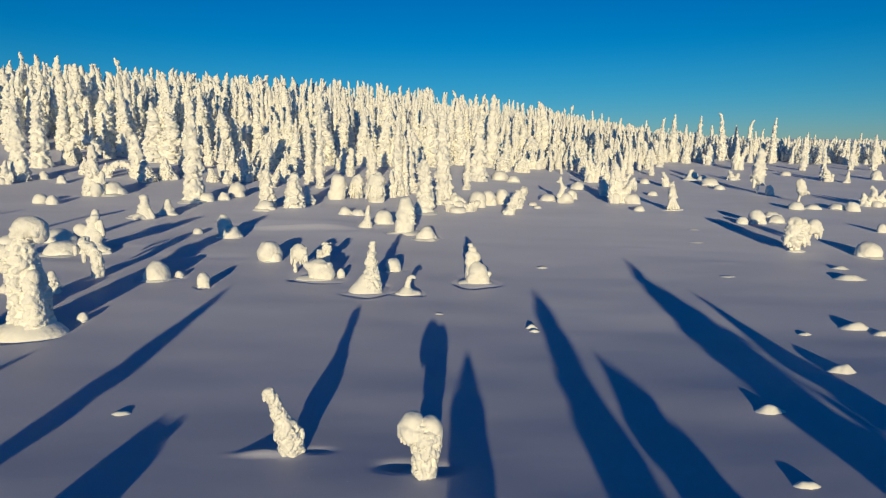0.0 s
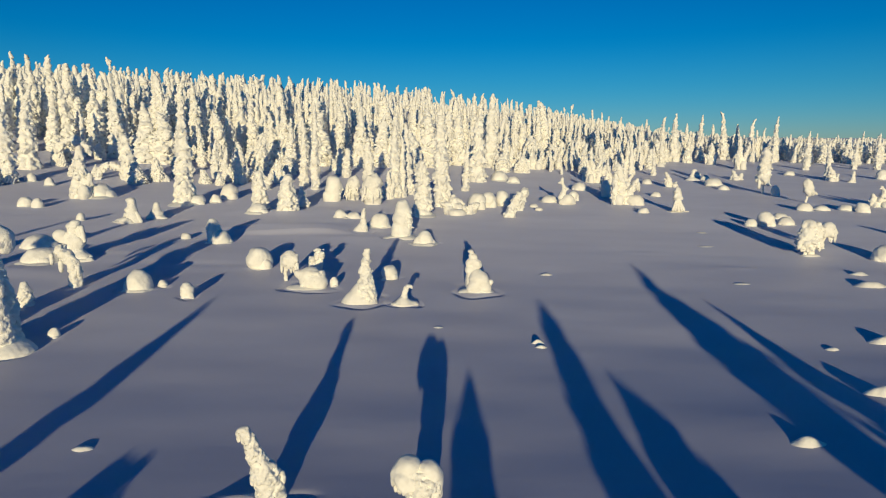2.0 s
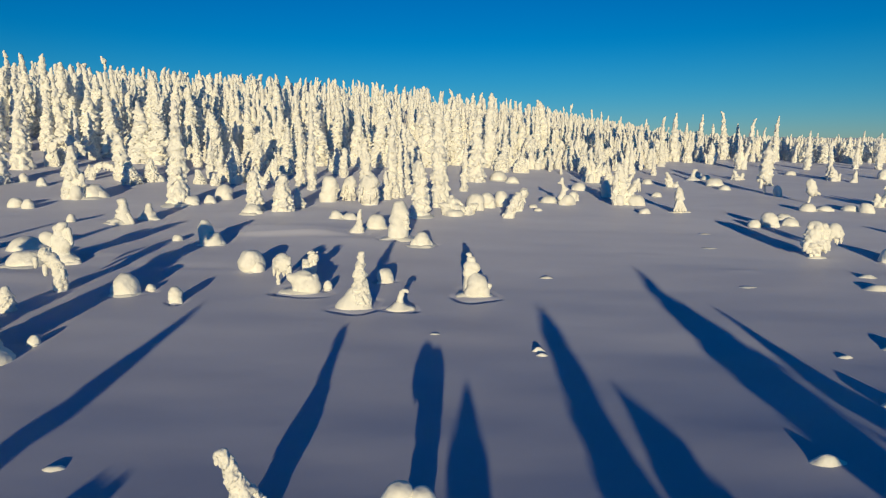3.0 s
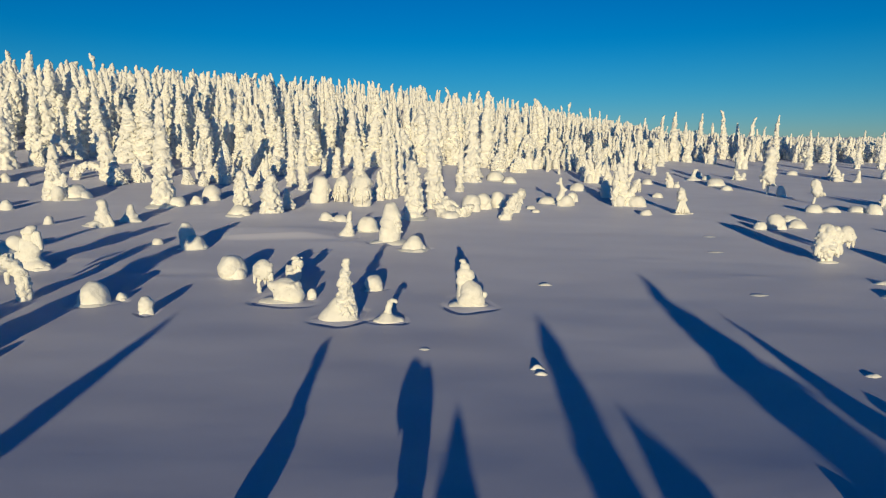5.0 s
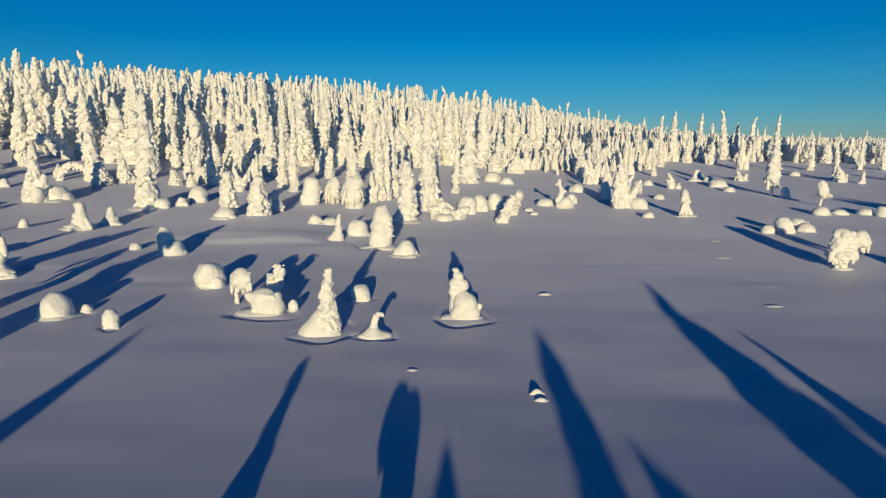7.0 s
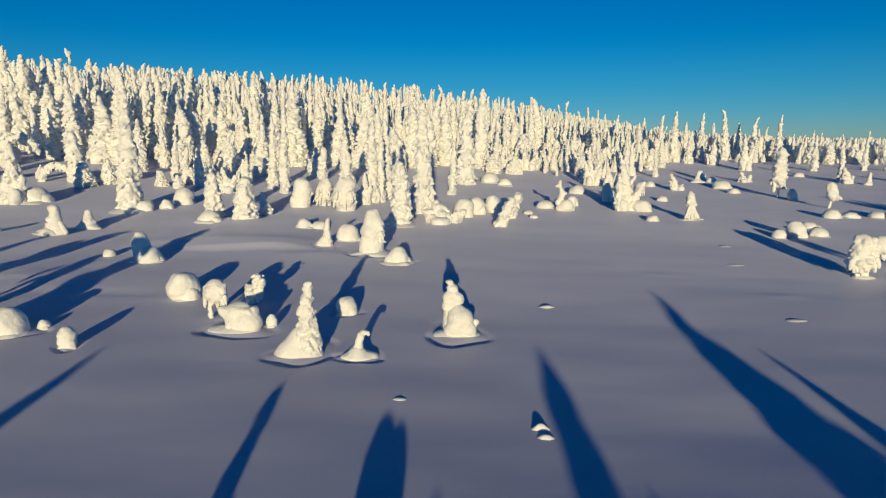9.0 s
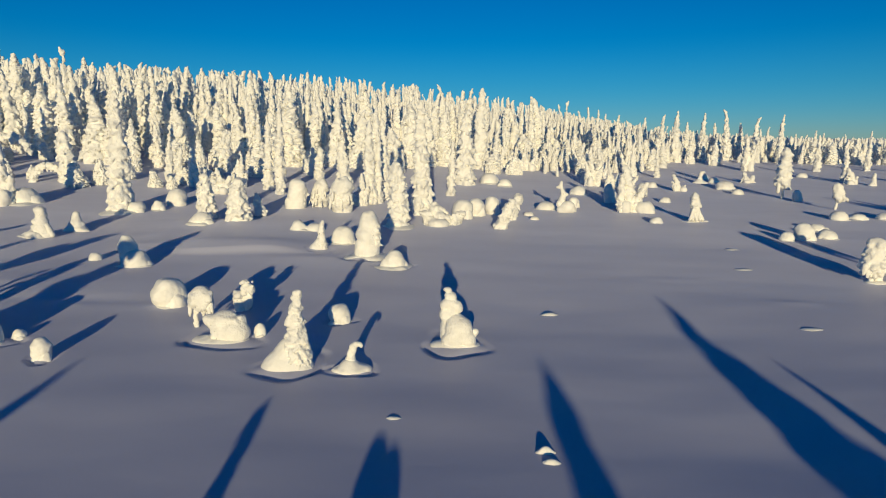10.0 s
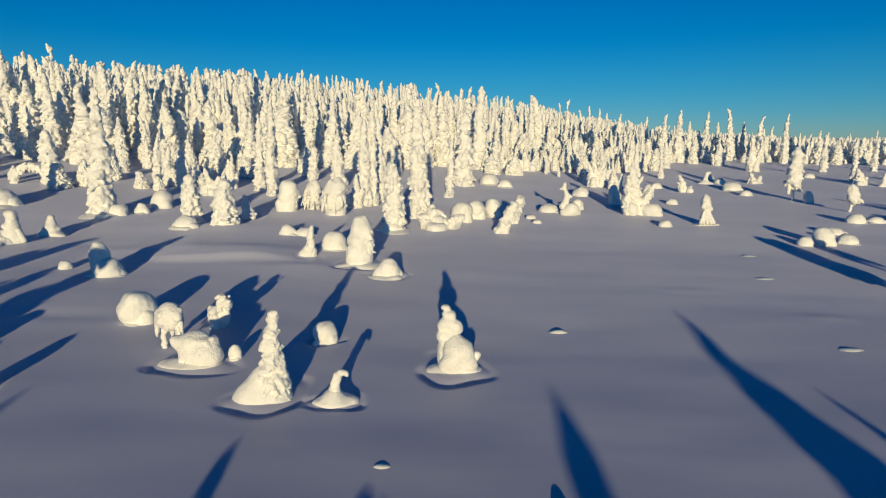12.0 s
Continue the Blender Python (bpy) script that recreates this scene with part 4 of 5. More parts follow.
# ---- single trees, bushes and hummocks on the open field ----
lean(-3.63, 13.52, 1.68)
stool(-0.54, 12.42)
cone(-3.90, 28.85, 2.34, 0.61, skirt_r=2.01)
nub(-1.92, 28.58, 0.87, 0.34, skirt_r=1.18)
snowman(1.32, 31.10, 1.99, 1.25, skirt_r=2.55)
pillar(-15.56, 22.65)
column(-17.74, 27.49, 0.98, 0.62)
totem(-17.46, 30.60)
huddle(-20.77, 36.10)
pebble(-28.36, 50.10, 0.55, 0.62)
mound(-24.87, 39.60, 0.58, 2.00)
mound(-22.30, 35.60, 0.60, 2.20)
mound(-27.38, 38.65, 0.44, 1.62)
mound(-20.01, 27.70, 0.36, 0.66)
pebble(-17.42, 43.20, 0.36, 0.60)
boulder(-15.19, 42.27, 1.50, 0.96)
mound(-14.68, 42.00, 0.75, 1.52)
pebble(-14.38, 23.92, 0.34, 0.40)
mound(-14.44, 30.43, 0.87, 1.34)
pebble(-13.60, 31.11, 0.24, 0.43)
boulder(-11.63, 29.17, 0.65, 0.59)
boulder(-10.17, 35.27, 1.04, 1.28)
umbrella(-7.88, 32.52, 1.54)
brake(-6.63, 31.32)
twin(-6.95, 34.6)
boulder(-3.01, 33.51, 0.64, 0.79)
pebble(-5.55, 31.71, 0.42, 0.41)
bullet(-3.19, 44.86, 2.45, 1.62, skirt_r=2.51)
mound(-1.60, 42.31, 0.84, 1.30, skirt_r=2.14)
cone(-6.25, 46.56, 1.59, 0.59, skirt_r=1.51)
mound(-5.04, 48.34, 1.03, 1.74)
mound(-8.73, 52.80, 0.63, 1.19)
mound(-7.70, 52.90, 0.44, 1.19)
column(-2.18, 55.18, 4.63, 1.68, skirt_r=2.57)
perch(-24.29, 49.54)
hood(-23.5, 52.3)
spire(-47.55, 70.00, 8.33, 2.13)
spire(-51.84, 80.41, 7.15, 2.73)
shrub(-47.76, 67.75, 2.46, 2.19)
mound(-46.32, 72.05, 0.92, 1.29)
mound(-42.95, 69.88, 0.83, 1.25)
arch(-50.82, 84.04, 3.84, 4.64)
shrub(-35.14, 62.48, 4.91, 2.47)
arch(-40.42, 74.83, 2.03, 2.94)
mound(-34.21, 63.70, 1.05, 2.90)
pebble(-37.37, 57.31, 0.79, 1.14)
pebble(-35.99, 56.84, 0.79, 0.92)
column(-36.87, 75.27, 5.17, 2.02)
cone(-34.82, 75.96, 1.68, 1.09, skirt_r=2.17)
mound(-32.86, 75.34, 0.77, 1.21)
spire(-24.52, 60.53, 9.35, 2.17, skirt_r=3.26)
boulder(-23.38, 60.60, 0.73, 1.32)
mound(-22.18, 61.91, 0.75, 1.25)
boulder(-21.75, 64.60, 1.30, 1.60)
column(-16.52, 57.30, 3.38, 1.54)
mound(-16.13, 55.04, 0.64, 1.78)
column(-13.85, 56.06, 3.05, 1.81)
snowman(-13.25, 59.57, 1.84, 0.75)
bullet(-11.45, 64.40, 2.45, 2.05)
weeper(-9.60, 65.50, 2.45, 1.75)
weeper(-7.30, 62.70, 2.95, 2.40)
spire(-9.91, 81.70, 5.46, 1.89)
spire(-5.55, 68.23, 7.43, 1.71)
spire(-4.31, 70.82, 7.65, 1.39)
spire(-0.62, 62.26, 9.10, 2.01)
spire(3.76, 84.89, 8.65, 2.72)
spire(6.92, 103.15, 11.42, 2.74)
spire(1.92, 74.55, 5.67, 1.00)
shrub(0.97, 56.75, 1.54, 3.15)
boulder(2.64, 60.25, 1.47, 1.51)
boulder(3.83, 62.16, 1.41, 1.39)
mound(6.86, 86.95, 1.09, 2.47)
mound(8.40, 84.57, 0.70, 1.95)
boulder(5.19, 63.22, 1.49, 1.24)
lean2(5.10, 55.23, 2.05, 0.99)
lean2(6.19, 59.67, 1.99, 1.07)
scarecrow(11.74, 64.50)
boulder(13.19, 68.20, 0.89, 0.91)
mound(10.24, 65.95, 0.48, 2.00)
pebble(8.21, 62.50, 0.26, 0.73)
pebble(8.29, 59.81, 0.20, 0.64)
mound(15.76, 78.48, 0.79, 1.81)
shrub(19.30, 87.06, 4.61, 2.01)
shrub(17.21, 65.23, 4.10, 2.09)
boulder(18.53, 64.77, 0.89, 1.50)
boulder(17.08, 66.53, 1.28, 1.07)
umbrella(20.93, 73.07, 1.84)
spire(31.26, 99.02, 4.40, 0.79)
spire(28.20, 99.96, 4.78, 1.15)
mound(26.54, 87.04, 0.59, 1.39)
mound(23.27, 72.91, 0.49, 1.17)
mound(17.55, 58.83, 0.39, 1.05)
mound(37.70, 115.18, 0.68, 1.42)
spire(44.45, 128.08, 9.26, 2.15)
shrub(28.37, 83.32, 1.94, 1.77)
figure(20.86, 59.62)
nub(35.01, 93.32, 1.62, 0.66, skirt_r=1.16)
pebble(37.90, 99.00, 0.59, 1.05)
mound(37.02, 93.81, 0.63, 1.49)
mound(35.08, 86.07, 0.86, 2.59)
mound(34.29, 81.06, 0.54, 1.37)
shrub(50.04, 124.53, 3.97, 2.42)
shrub(41.98, 94.94, 1.46, 2.02)
shrub(51.45, 114.61, 6.04, 2.22)
lollipop(37.35, 77.39, 5.33, 1.51)
boulder(37.77, 75.34, 1.25, 0.87)
spire(64.27, 116.88, 5.97, 1.44)
tuft(37.45, 68.40)
mound(33.65, 61.77, 0.66, 1.50)
mound(35.50, 62.30, 0.34, 1.50)
mound(55.01, 104.93, 0.53, 1.67)
boulder(25.33, 52.16, 1.09, 1.17)
mound(24.00, 51.90, 0.55, 1.05)
mound(28.70, 56.42, 0.41, 1.51)
mound(27.19, 52.70, 0.52, 1.42)
hunch(22.28, 40.63)
umbrella(24.66, 42.83, 1.79)
mound(26.46, 39.68, 0.85, 1.57)
spire(57.58, 98.80, 5.83, 1.13)
shrub(56.39, 95.66, 2.05, 2.1)
cone(58.20, 93.97, 1.65, 0.62, skirt_r=1.3)
mound(66.41, 99.83, 1.45, 2.11)
shrub(43.06, 65.31, 2.04, 2.21)
boulder(38.77, 61.20, 0.90, 1.09)
shrub(44.18, 65.34, 1.65, 1.63)
mound(38.00, 62.44, 0.46, 1.67)
spire(79.48, 120.56, 6.67, 1.27)
spire(75.44, 120.86, 5.75, 1.17)
pebble(33.17, 48.55, 0.64, 0.69)
drift(20.90, 32.60, 0.26, 1.7)
drift(21.95, 35.20, 0.14, 1.1)
drift(15.75, 23.92, 0.24, 1.25)
drift(16.25, 23.11, 0.13, 0.8)
drift(13.37, 23.13, 0.07, 0.6)
drift(12.12, 18.80, 0.26, 0.95)
drift(8.38, 15.70, 0.16, 0.85)
drift(7.23, 11.90, 0.10, 0.6)
drift(3.17, 23.62, 0.13, 0.5)
drift(3.22, 23.15, 0.07, 0.5)
drift(5.13, 34.60, 0.07, 0.8)
drift(-0.41, 25.25, 0.02, 0.5)
drift(-8.60, 15.60, 0.06, 0.6)
drift(18.75, 48.50, 0.05, 1.1)
drift(16.85, 42.95, 0.03, 1.2)
drift(14.65, 32.90, 0.03, 1.0)
shrub(21.51, 104.00, 4.23, 1.84)
shrub(22.64, 96.90, 4.11, 1.89)
shrub(20.93, 84.56, 3.46, 1.65)
shrub(29.34, 107.51, 4.74, 1.90)
mound(19.09, 89.77, 1.47, 1.43)
shrub(22.39, 113.26, 4.10, 2.00)
boulder(17.42, 71.96, 1.82, 1.15)
shrub(21.98, 81.45, 3.33, 1.59)
spire(-28.40, 79.36, 4.71, 1.13)
spire(-26.49, 77.26, 3.85, 1.10)
shrub(-24.34, 75.91, 4.03, 1.63)
shrub(-20.58, 72.41, 2.51, 1.94)
spire(-16.78, 75.78, 7.59, 1.22)
spire(-14.96, 73.12, 9.21, 1.31)
shrub(-20.04, 77.13, 3.69, 1.65)
column(-14.83, 88.60, 3.39, 1.10)
column(-13.29, 84.75, 3.76, 1.21)
shrub(-6.36, 67.07, 2.88, 1.32)
spire(-4.79, 68.68, 6.37, 0.98)
mound(-53.83, 77.83, 1.05, 1.81)
boulder(-33.71, 76.07, 0.91, 1.09)
shrub(6.77, 103.78, 3.03, 2.21)
shrub(10.03, 104.23, 3.13, 2.40)
shrub(13.58, 103.09, 3.73, 2.56)
shrub(18.12, 111.58, 2.87, 2.17)
arch(-36.33, 107.63, 4.65, 3.04)
arch(-19.49, 109.76, 3.71, 2.38)
arch(-51.71, 85.70, 3.56, 3.52)
arch(-42.53, 107.11, 2.91, 2.14)
arch(-8.28, 125.64, 4.08, 2.32)


# ---- the trees whose long shadows reach into the view from behind the drone ----
def field_spruce(x, y, rows, lump=0.2):
    """A spruce on the open field: rows of height, place across and width up its stem."""
    t = thing("snowy_spruce", x, y, "field spruce caked in snow, its long shadow over the slope", "tree", "snow-laden spruces")
    rows = [(-0.15, rows[0][1], rows[0][2])] + [(z - 0.3 * lump, at, max(0.06, wide - 0.45 * lump)) for z, at, wide in rows]
    heap(t, "snow_crown", stemmed(rows, lump, 0.8, seeded()), x, y + 30, 0.03, 0.012, twigs=20)


field_spruce(0.38, 3.0, [(0.5, 0.0, 1.0), (0.84, 0.0, 1.04), (1.06, -0.02, 1.0), (1.38, 0.01, 0.8), (1.62, 0.06, 0.45), (1.82, 0.09, 0.1)])
field_spruce(3.65, -2.0, [(0.6, 0.0, 1.0), (1.3, -0.03, 1.07), (1.43, -0.05, 1.18), (1.6, -0.09, 1.19), (1.84, -0.12, 1.14), (2.09, -0.05, 0.92), (2.42, 0.07, 0.9), (2.65, 0.08, 0.75), (2.82, 0.09, 0.8), (3.08, 0.09, 0.68), (3.22, 0.06, 0.42), (3.34, 0.0, 0.16)])
field_spruce(5.01, 3.0, [(0.4, 0.06, 1.4), (0.84, 0.03, 1.38), (1.03, -0.05, 1.29), (1.2, -0.03, 1.24), (1.48, -0.13, 0.76), (1.74, -0.21, 0.1)])
field_spruce(9.11, 2.5, [(0.6, 0.0, 1.4), (1.23, 0.0, 1.47), (1.32, -0.08, 1.5), (1.5, -0.06, 1.3), (1.56, 0.13, 1.7), (1.76, 0.33, 1.72), (1.94, 0.62, 1.95), (2.19, 0.6, 1.7), (2.57, 0.5, 1.36), (2.9, 0.55, 1.2), (3.14, 0.5, 0.85), (3.45, 0.72, 0.56), (3.75, 0.86, 0.32), (3.96, 0.92, 0.1)], 0.26)
field_spruce(10.93, 8.5, [(0.4, 0.0, 0.9), (0.72, -0.04, 0.94), (0.86, 0.08, 0.96), (1.03, 0.27, 0.8), (1.21, 0.34, 0.54), (1.48, 0.4, 0.5), (1.84, 0.43, 0.28), (2.22, 0.43, 0.08)], 0.14)
field_spruce(-10.3, 5.0, [(0.5, 0.0, 0.66), (0.93, 0.0, 0.68), (1.24, 0.04, 0.92), (1.9, -0.13, 0.68), (2.64, -0.13, 0.4), (2.85, -0.22, 0.28), (3.06, -0.31, 0.08)])
field_spruce(-7.35, 7.0, [(0.2, 0.1, 1.5), (0.51, 0.0, 1.3), (0.61, -0.06, 1.0), (0.72, -0.13, 0.48), (0.83, -0.12, 0.1)], 0.12)
spire(-14.26, 9.00, 1.32, 0.8)
spire(-24.38, 19.00, 4.77, 1.6)
spire(-29.18, 24.00, 4.29, 0.9)
spire(-36.57, 24.00, 4.46, 1.0)
spire(-17.20, 20.50, 1.55, 2.2)


# ---- the spruce forest on the hill ----
CLASSES = (1.0, 1.4, 1.9, 2.6, 3.6, 6.5)


def prototype(k, voxel):
    """One of the forest's spruces, ten metres high; four of each girth."""
    rnd = random.Random(900 + k)
    u = rnd.uniform
    w = CLASSES[k // 4] * u(0.95, 1.1)
    if k >= 20:
        knots = [(0, 0.95), (0.2, 1.0), (0.45, u(0.7, 0.95)), (0.7, u(0.4, 0.75)), (0.9, u(0.2, 0.45)), (1, 0)]
    elif k % 4 < 2:
        knots = [(0, u(0.85, 1.0)), (0.12, 1.0), (0.25, u(0.86, 1.0)), (0.4, u(0.8, 0.95)), (0.55, u(0.68, 0.86)), (0.68, u(0.56, 0.74)), (0.8, u(0.42, 0.6)), (0.88, u(0.32, 0.46)), (0.94, u(0.22, 0.36)), (0.98, u(0.16, 0.24)), (1, 0)]
    else:
        knots = [(0, 1.0), (0.1, 1.0), (0.22, u(0.8, 0.95)), (0.34, u(0.7, 0.86)), (0.46, u(0.58, 0.74)), (0.58, u(0.5, 0.66)), (0.7, u(0.38, 0.54)), (0.8, u(0.3, 0.42)), (0.88, u(0.22, 0.34)), (0.94, u(0.16, 0.26)), (0.98, u(0.13, 0.2)), (1, 0)]
    q = np.linspace(0, 1, 120)
    line = upright(10, lean=(u(-0.4, 0.4), u(-0.3, 0.3)), bend=(u(-0.5, 0.5), 0), wobble=0.06 * w, seed=k, sink=0.3, hook=rnd.choice((-1, 1)) * u(0.2, 0.75))
    lump = 0.36 * w ** 0.5
    balls = clumps_on(line, 0.48 * w * shape(q, knots), lump, 0.8, np.random.RandomState(700 + k), False, 0.6, 1 + k % 2)
    # some tips carry a crooked finger of rime
    for n in range(rnd.choice((0, 1, 2))):
        top, way = line[110 - 9 * n], rnd.choice((-1, 1)) * u(0.1, 0.45)
        balls += [(top[0] + way * 0.13 * j, top[1], top[2] + 0.14 * j, 0.21 - 0.02 * j, 0.21 - 0.02 * j, 0.2) for j in range(4)]
    return caked(balls, voxel, 0.09 * lump, k, 0.65 * voxel, floor=-0.5)


KINDS = []
for k in range(24):
    verts, faces = prototype(k, 0.105 if k < 16 else 0.17)
    me = skin("snow_crown", verts, faces)
    me.materials.append(FAR_RIME)
    dark = twig_mesh(verts, normals_of(me), 75, 0.22 * CLASSES[k // 4] ** 0.6, k)
    dark.materials.append(NEEDLE)
    KINDS.append((me, dark))


def girth_class(w, h):
    """The girth whose proportions suit a tree so wide and high."""
    return min(range(6), key=lambda c: abs(math.log(CLASSES[c] * h / 10 / w)))


def forest_spruce(x, y, h, k, turn, wide):
    if k >= 20:
        ob = thing("snowy_bush", x, y, "low young spruce bowed into a lump of snow", "bush", "bushes at the forest edge")
    elif h < 4.6:
        ob = thing("young_spruce", x, y, "short young spruce thickly caked in rime and snow", "tree", "young spruces of the hill forest")
    else:
        ob = thing("snowy_spruce", x, y, "tall slender spruce wholly caked in rime and snow", "tree", "spruces of the hill forest")
    ob.rotation_euler = (0, 0, turn)
    ob.scale = (wide, wide, h / 10)
    snow, dark = new("snow_crown", KINDS[k][0]), new("needles", KINDS[k][1])
    snow.parent, dark.parent = ob, snow
    tagged(dark, kind="stuff")
    return ob


def tree_height(x, rnd):
    """Spruces stand tallest on the upper slope and dwindle along the open ridge."""
    ridge = min(1.0, max(0.0, (x + 10) / 90))
    return (4.0 + 4.2 * rnd.random() + 1.0 * min(1.0, max(0.0, -x / 60))) * (1 - 0.38 * ridge)


def forest_front(x):
    """How far up the slope the wood begins, by the way across."""
    return float(np.interp(x, (-60, -45, -30, -20, -10, 0, 10, 20, 30, 45, 60, 100, 140), (106, 106, 98, 102, 110, 114, 110, 114, 122, 142, 150, 148, 150)))


def plant_forest():
    rnd = random.Random(5)
    near, far, taken = [], [], {}
    for _ in range(12000):
        y = rnd.uniform(70, 245)
        x = rnd.uniform(-0.78, 0.80) * (y + 6)
        depth = y - forest_front(x)
        if depth < -14 or rnd.random() > (0.05 if depth < 0 else min(1.0, 0.4 + depth / 25)):
            continue
        gap = (1.9 + 1.2 * rnd.random() + depth / 80) * (0.5 if x > 25 else 1.0)
        cell = (int(x // 4), int(y // 4))
        close = [p for i in (-1, 0, 1) for j in (-1, 0, 1) for p in taken.get((cell[0] + i, cell[1] + j), ())]
        if any(math.hypot(x - a, y - b) < gap for a, b in close):
            continue
        taken.setdefault(cell, []).append((x, y))
        h = tree_height(x, rnd)
        (near if depth < 42 else far).append((x, y, h, rnd.choice((4, 8, 8, 12, 12)) + rnd.randrange(4), rnd.uniform(0, 6.3), h / 10 * rnd.uniform(0.75, 1.35)))
    near.sort(key=lambda p: p[1] - forest_front(p[0]))
    return near[:125], near[125:] + far


def skyline_spruce(x, y, h, w):
    rnd = random.Random(int(x * 97 + y * 13))
    w *= 1.25 if x < 18 else 1.15
    c = girth_class(w, h)
    k = 4 * c + (rnd.randrange(2, 4) if x > 18 else rnd.randrange(4))
    forest_spruce(x, y, h, k, rnd.uniform(0, 6.3), w / CLASSES[c])


skyline_spruce(-76.5, 115.7, 13.2, 1.26)
skyline_spruce(-71.1, 112.7, 13.1, 1.64)
skyline_spruce(-70.7, 115.7, 12.7, 1.48)
skyline_spruce(-66.1, 109.8, 13.3, 2.00)
skyline_spruce(-62.6, 107.9, 12.1, 1.96)
skyline_spruce(-62.3, 112.8, 12.5, 1.85)
skyline_spruce(-64.6, 119.7, 11.7, 1.63)
skyline_spruce(-56.2, 109.9, 13.6, 1.70)
skyline_spruce(-53.0, 110.0, 12.4, 1.50)
skyline_spruce(-46.8, 104.1, 11.7, 1.89)
skyline_spruce(-44.5, 102.2, 11.9, 1.67)
skyline_spruce(-43.6, 106.1, 11.6, 2.12)
skyline_spruce(-67.6, 98.0, 11.4, 1.96)
skyline_spruce(-66.9, 102.9, 11.4, 1.88)
skyline_spruce(-62.0, 109.9, 10.3, 1.60)
skyline_spruce(-58.1, 109.9, 10.6, 2.00)
skyline_spruce(-52.8, 106.0, 11.2, 2.31)
skyline_spruce(-52.4, 113.0, 9.3, 2.05)
skyline_spruce(-76.5, 113.7, 11.0, 1.45)
skyline_spruce(-69.0, 116.7, 11.0, 1.49)
skyline_spruce(-68.5, 119.7, 10.4, 1.31)
skyline_spruce(-57.0, 115.9, 10.7, 1.69)
skyline_spruce(-47.2, 112.0, 11.2, 1.43)
skyline_spruce(-43.8, 110.1, 11.3, 1.40)
skyline_spruce(-58.2, 96.1, 8.7, 1.93)
skyline_spruce(-57.2, 98.1, 9.6, 2.50)
skyline_spruce(-47.9, 94.2, 10.2, 2.06)
skyline_spruce(-52.9, 98.1, 9.0, 2.14)
skyline_spruce(-42.1, 90.4, 8.3, 2.63)
skyline_spruce(-60.8, 94.1, 9.4, 1.89)
skyline_spruce(-62.9, 92.1, 9.4, 2.01)
skyline_spruce(-42.9, 116.0, 11.6, 1.26)
skyline_spruce(-40.1, 114.1, 12.1, 1.55)
skyline_spruce(-39.4, 116.1, 10.7, 1.48)
skyline_spruce(-35.7, 110.2, 11.5, 1.60)
skyline_spruce(-33.3, 110.2, 10.4, 1.80)
skyline_spruce(-32.2, 112.2, 9.9, 1.32)
skyline_spruce(-30.2, 113.2, 11.3, 1.34)
skyline_spruce(-28.0, 110.3, 12.1, 1.50)
skyline_spruce(-24.7, 110.3, 10.4, 1.50)
skyline_spruce(-24.3, 112.3, 10.7, 1.02)
skyline_spruce(-21.9, 108.3, 10.6, 2.16)
skyline_spruce(-36.6, 116.1, 10.9, 1.26)
skyline_spruce(-28.0, 116.2, 10.3, 1.26)
skyline_spruce(-21.6, 114.3, 10.1, 1.24)
skyline_spruce(-39.4, 90.4, 6.9, 2.47)
skyline_spruce(-40.0, 103.2, 10.6, 2.06)
skyline_spruce(-33.3, 94.4, 7.0, 1.89)
skyline_spruce(-24.2, 96.5, 9.1, 1.75)
skyline_spruce(-20.8, 92.6, 7.3, 1.68)
skyline_spruce(-28.0, 86.6, 3.9, 1.89)
skyline_spruce(-30.7, 86.5, 3.8, 1.41)
skyline_spruce(-25.5, 88.6, 5.0, 2.09)
skyline_spruce(-30.0, 100.4, 7.8, 1.64)
skyline_spruce(-25.9, 96.5, 7.3, 1.93)
skyline_spruce(-33.0, 98.4, 6.4, 1.61)
skyline_spruce(-20.3, 114.3, 12.8, 0.93)
skyline_spruce(-18.0, 112.3, 11.3, 1.32)
skyline_spruce(-17.5, 114.3, 11.0, 1.14)
skyline_spruce(-15.5, 114.3, 11.9, 0.93)
skyline_spruce(-12.1, 116.4, 10.8, 1.37)
skyline_spruce(-10.7, 116.4, 10.6, 1.48)
skyline_spruce(-8.2, 118.4, 10.4, 1.39)
skyline_spruce(-6.4, 118.4, 10.2, 1.39)
skyline_spruce(-4.7, 120.4, 11.1, 0.98)
skyline_spruce(-0.1, 116.5, 10.4, 1.90)
skyline_spruce(1.6, 120.5, 11.8, 1.20)
skyline_spruce(4.5, 118.5, 10.9, 1.39)
skyline_spruce(5.7, 120.5, 11.2, 1.20)
skyline_spruce(-14.1, 118.3, 10.1, 1.29)
skyline_spruce(-9.6, 120.3, 10.1, 1.31)
skyline_spruce(-2.8, 120.4, 9.5, 1.53)
skyline_spruce(3.0, 122.4, 9.2, 1.33)
skyline_spruce(-13.5, 98.6, 8.7, 2.14)
skyline_spruce(-10.1, 98.6, 7.6, 2.50)
skyline_spruce(-19.2, 96.5, 7.7, 2.80)
skyline_spruce(-3.2, 100.7, 8.7, 2.37)
skyline_spruce(-5.1, 94.7, 5.9, 2.40)
skyline_spruce(-8.3, 98.6, 8.1, 2.14)
skyline_spruce(-17.2, 102.5, 8.4, 1.49)
skyline_spruce(-12.7, 102.5, 7.7, 1.67)
skyline_spruce(-1.0, 102.7, 7.8, 2.04)
skyline_spruce(1.7, 104.7, 7.9, 1.89)
skyline_spruce(11.0, 128.5, 9.8, 1.16)
skyline_spruce(11.7, 116.6, 10.2, 1.79)
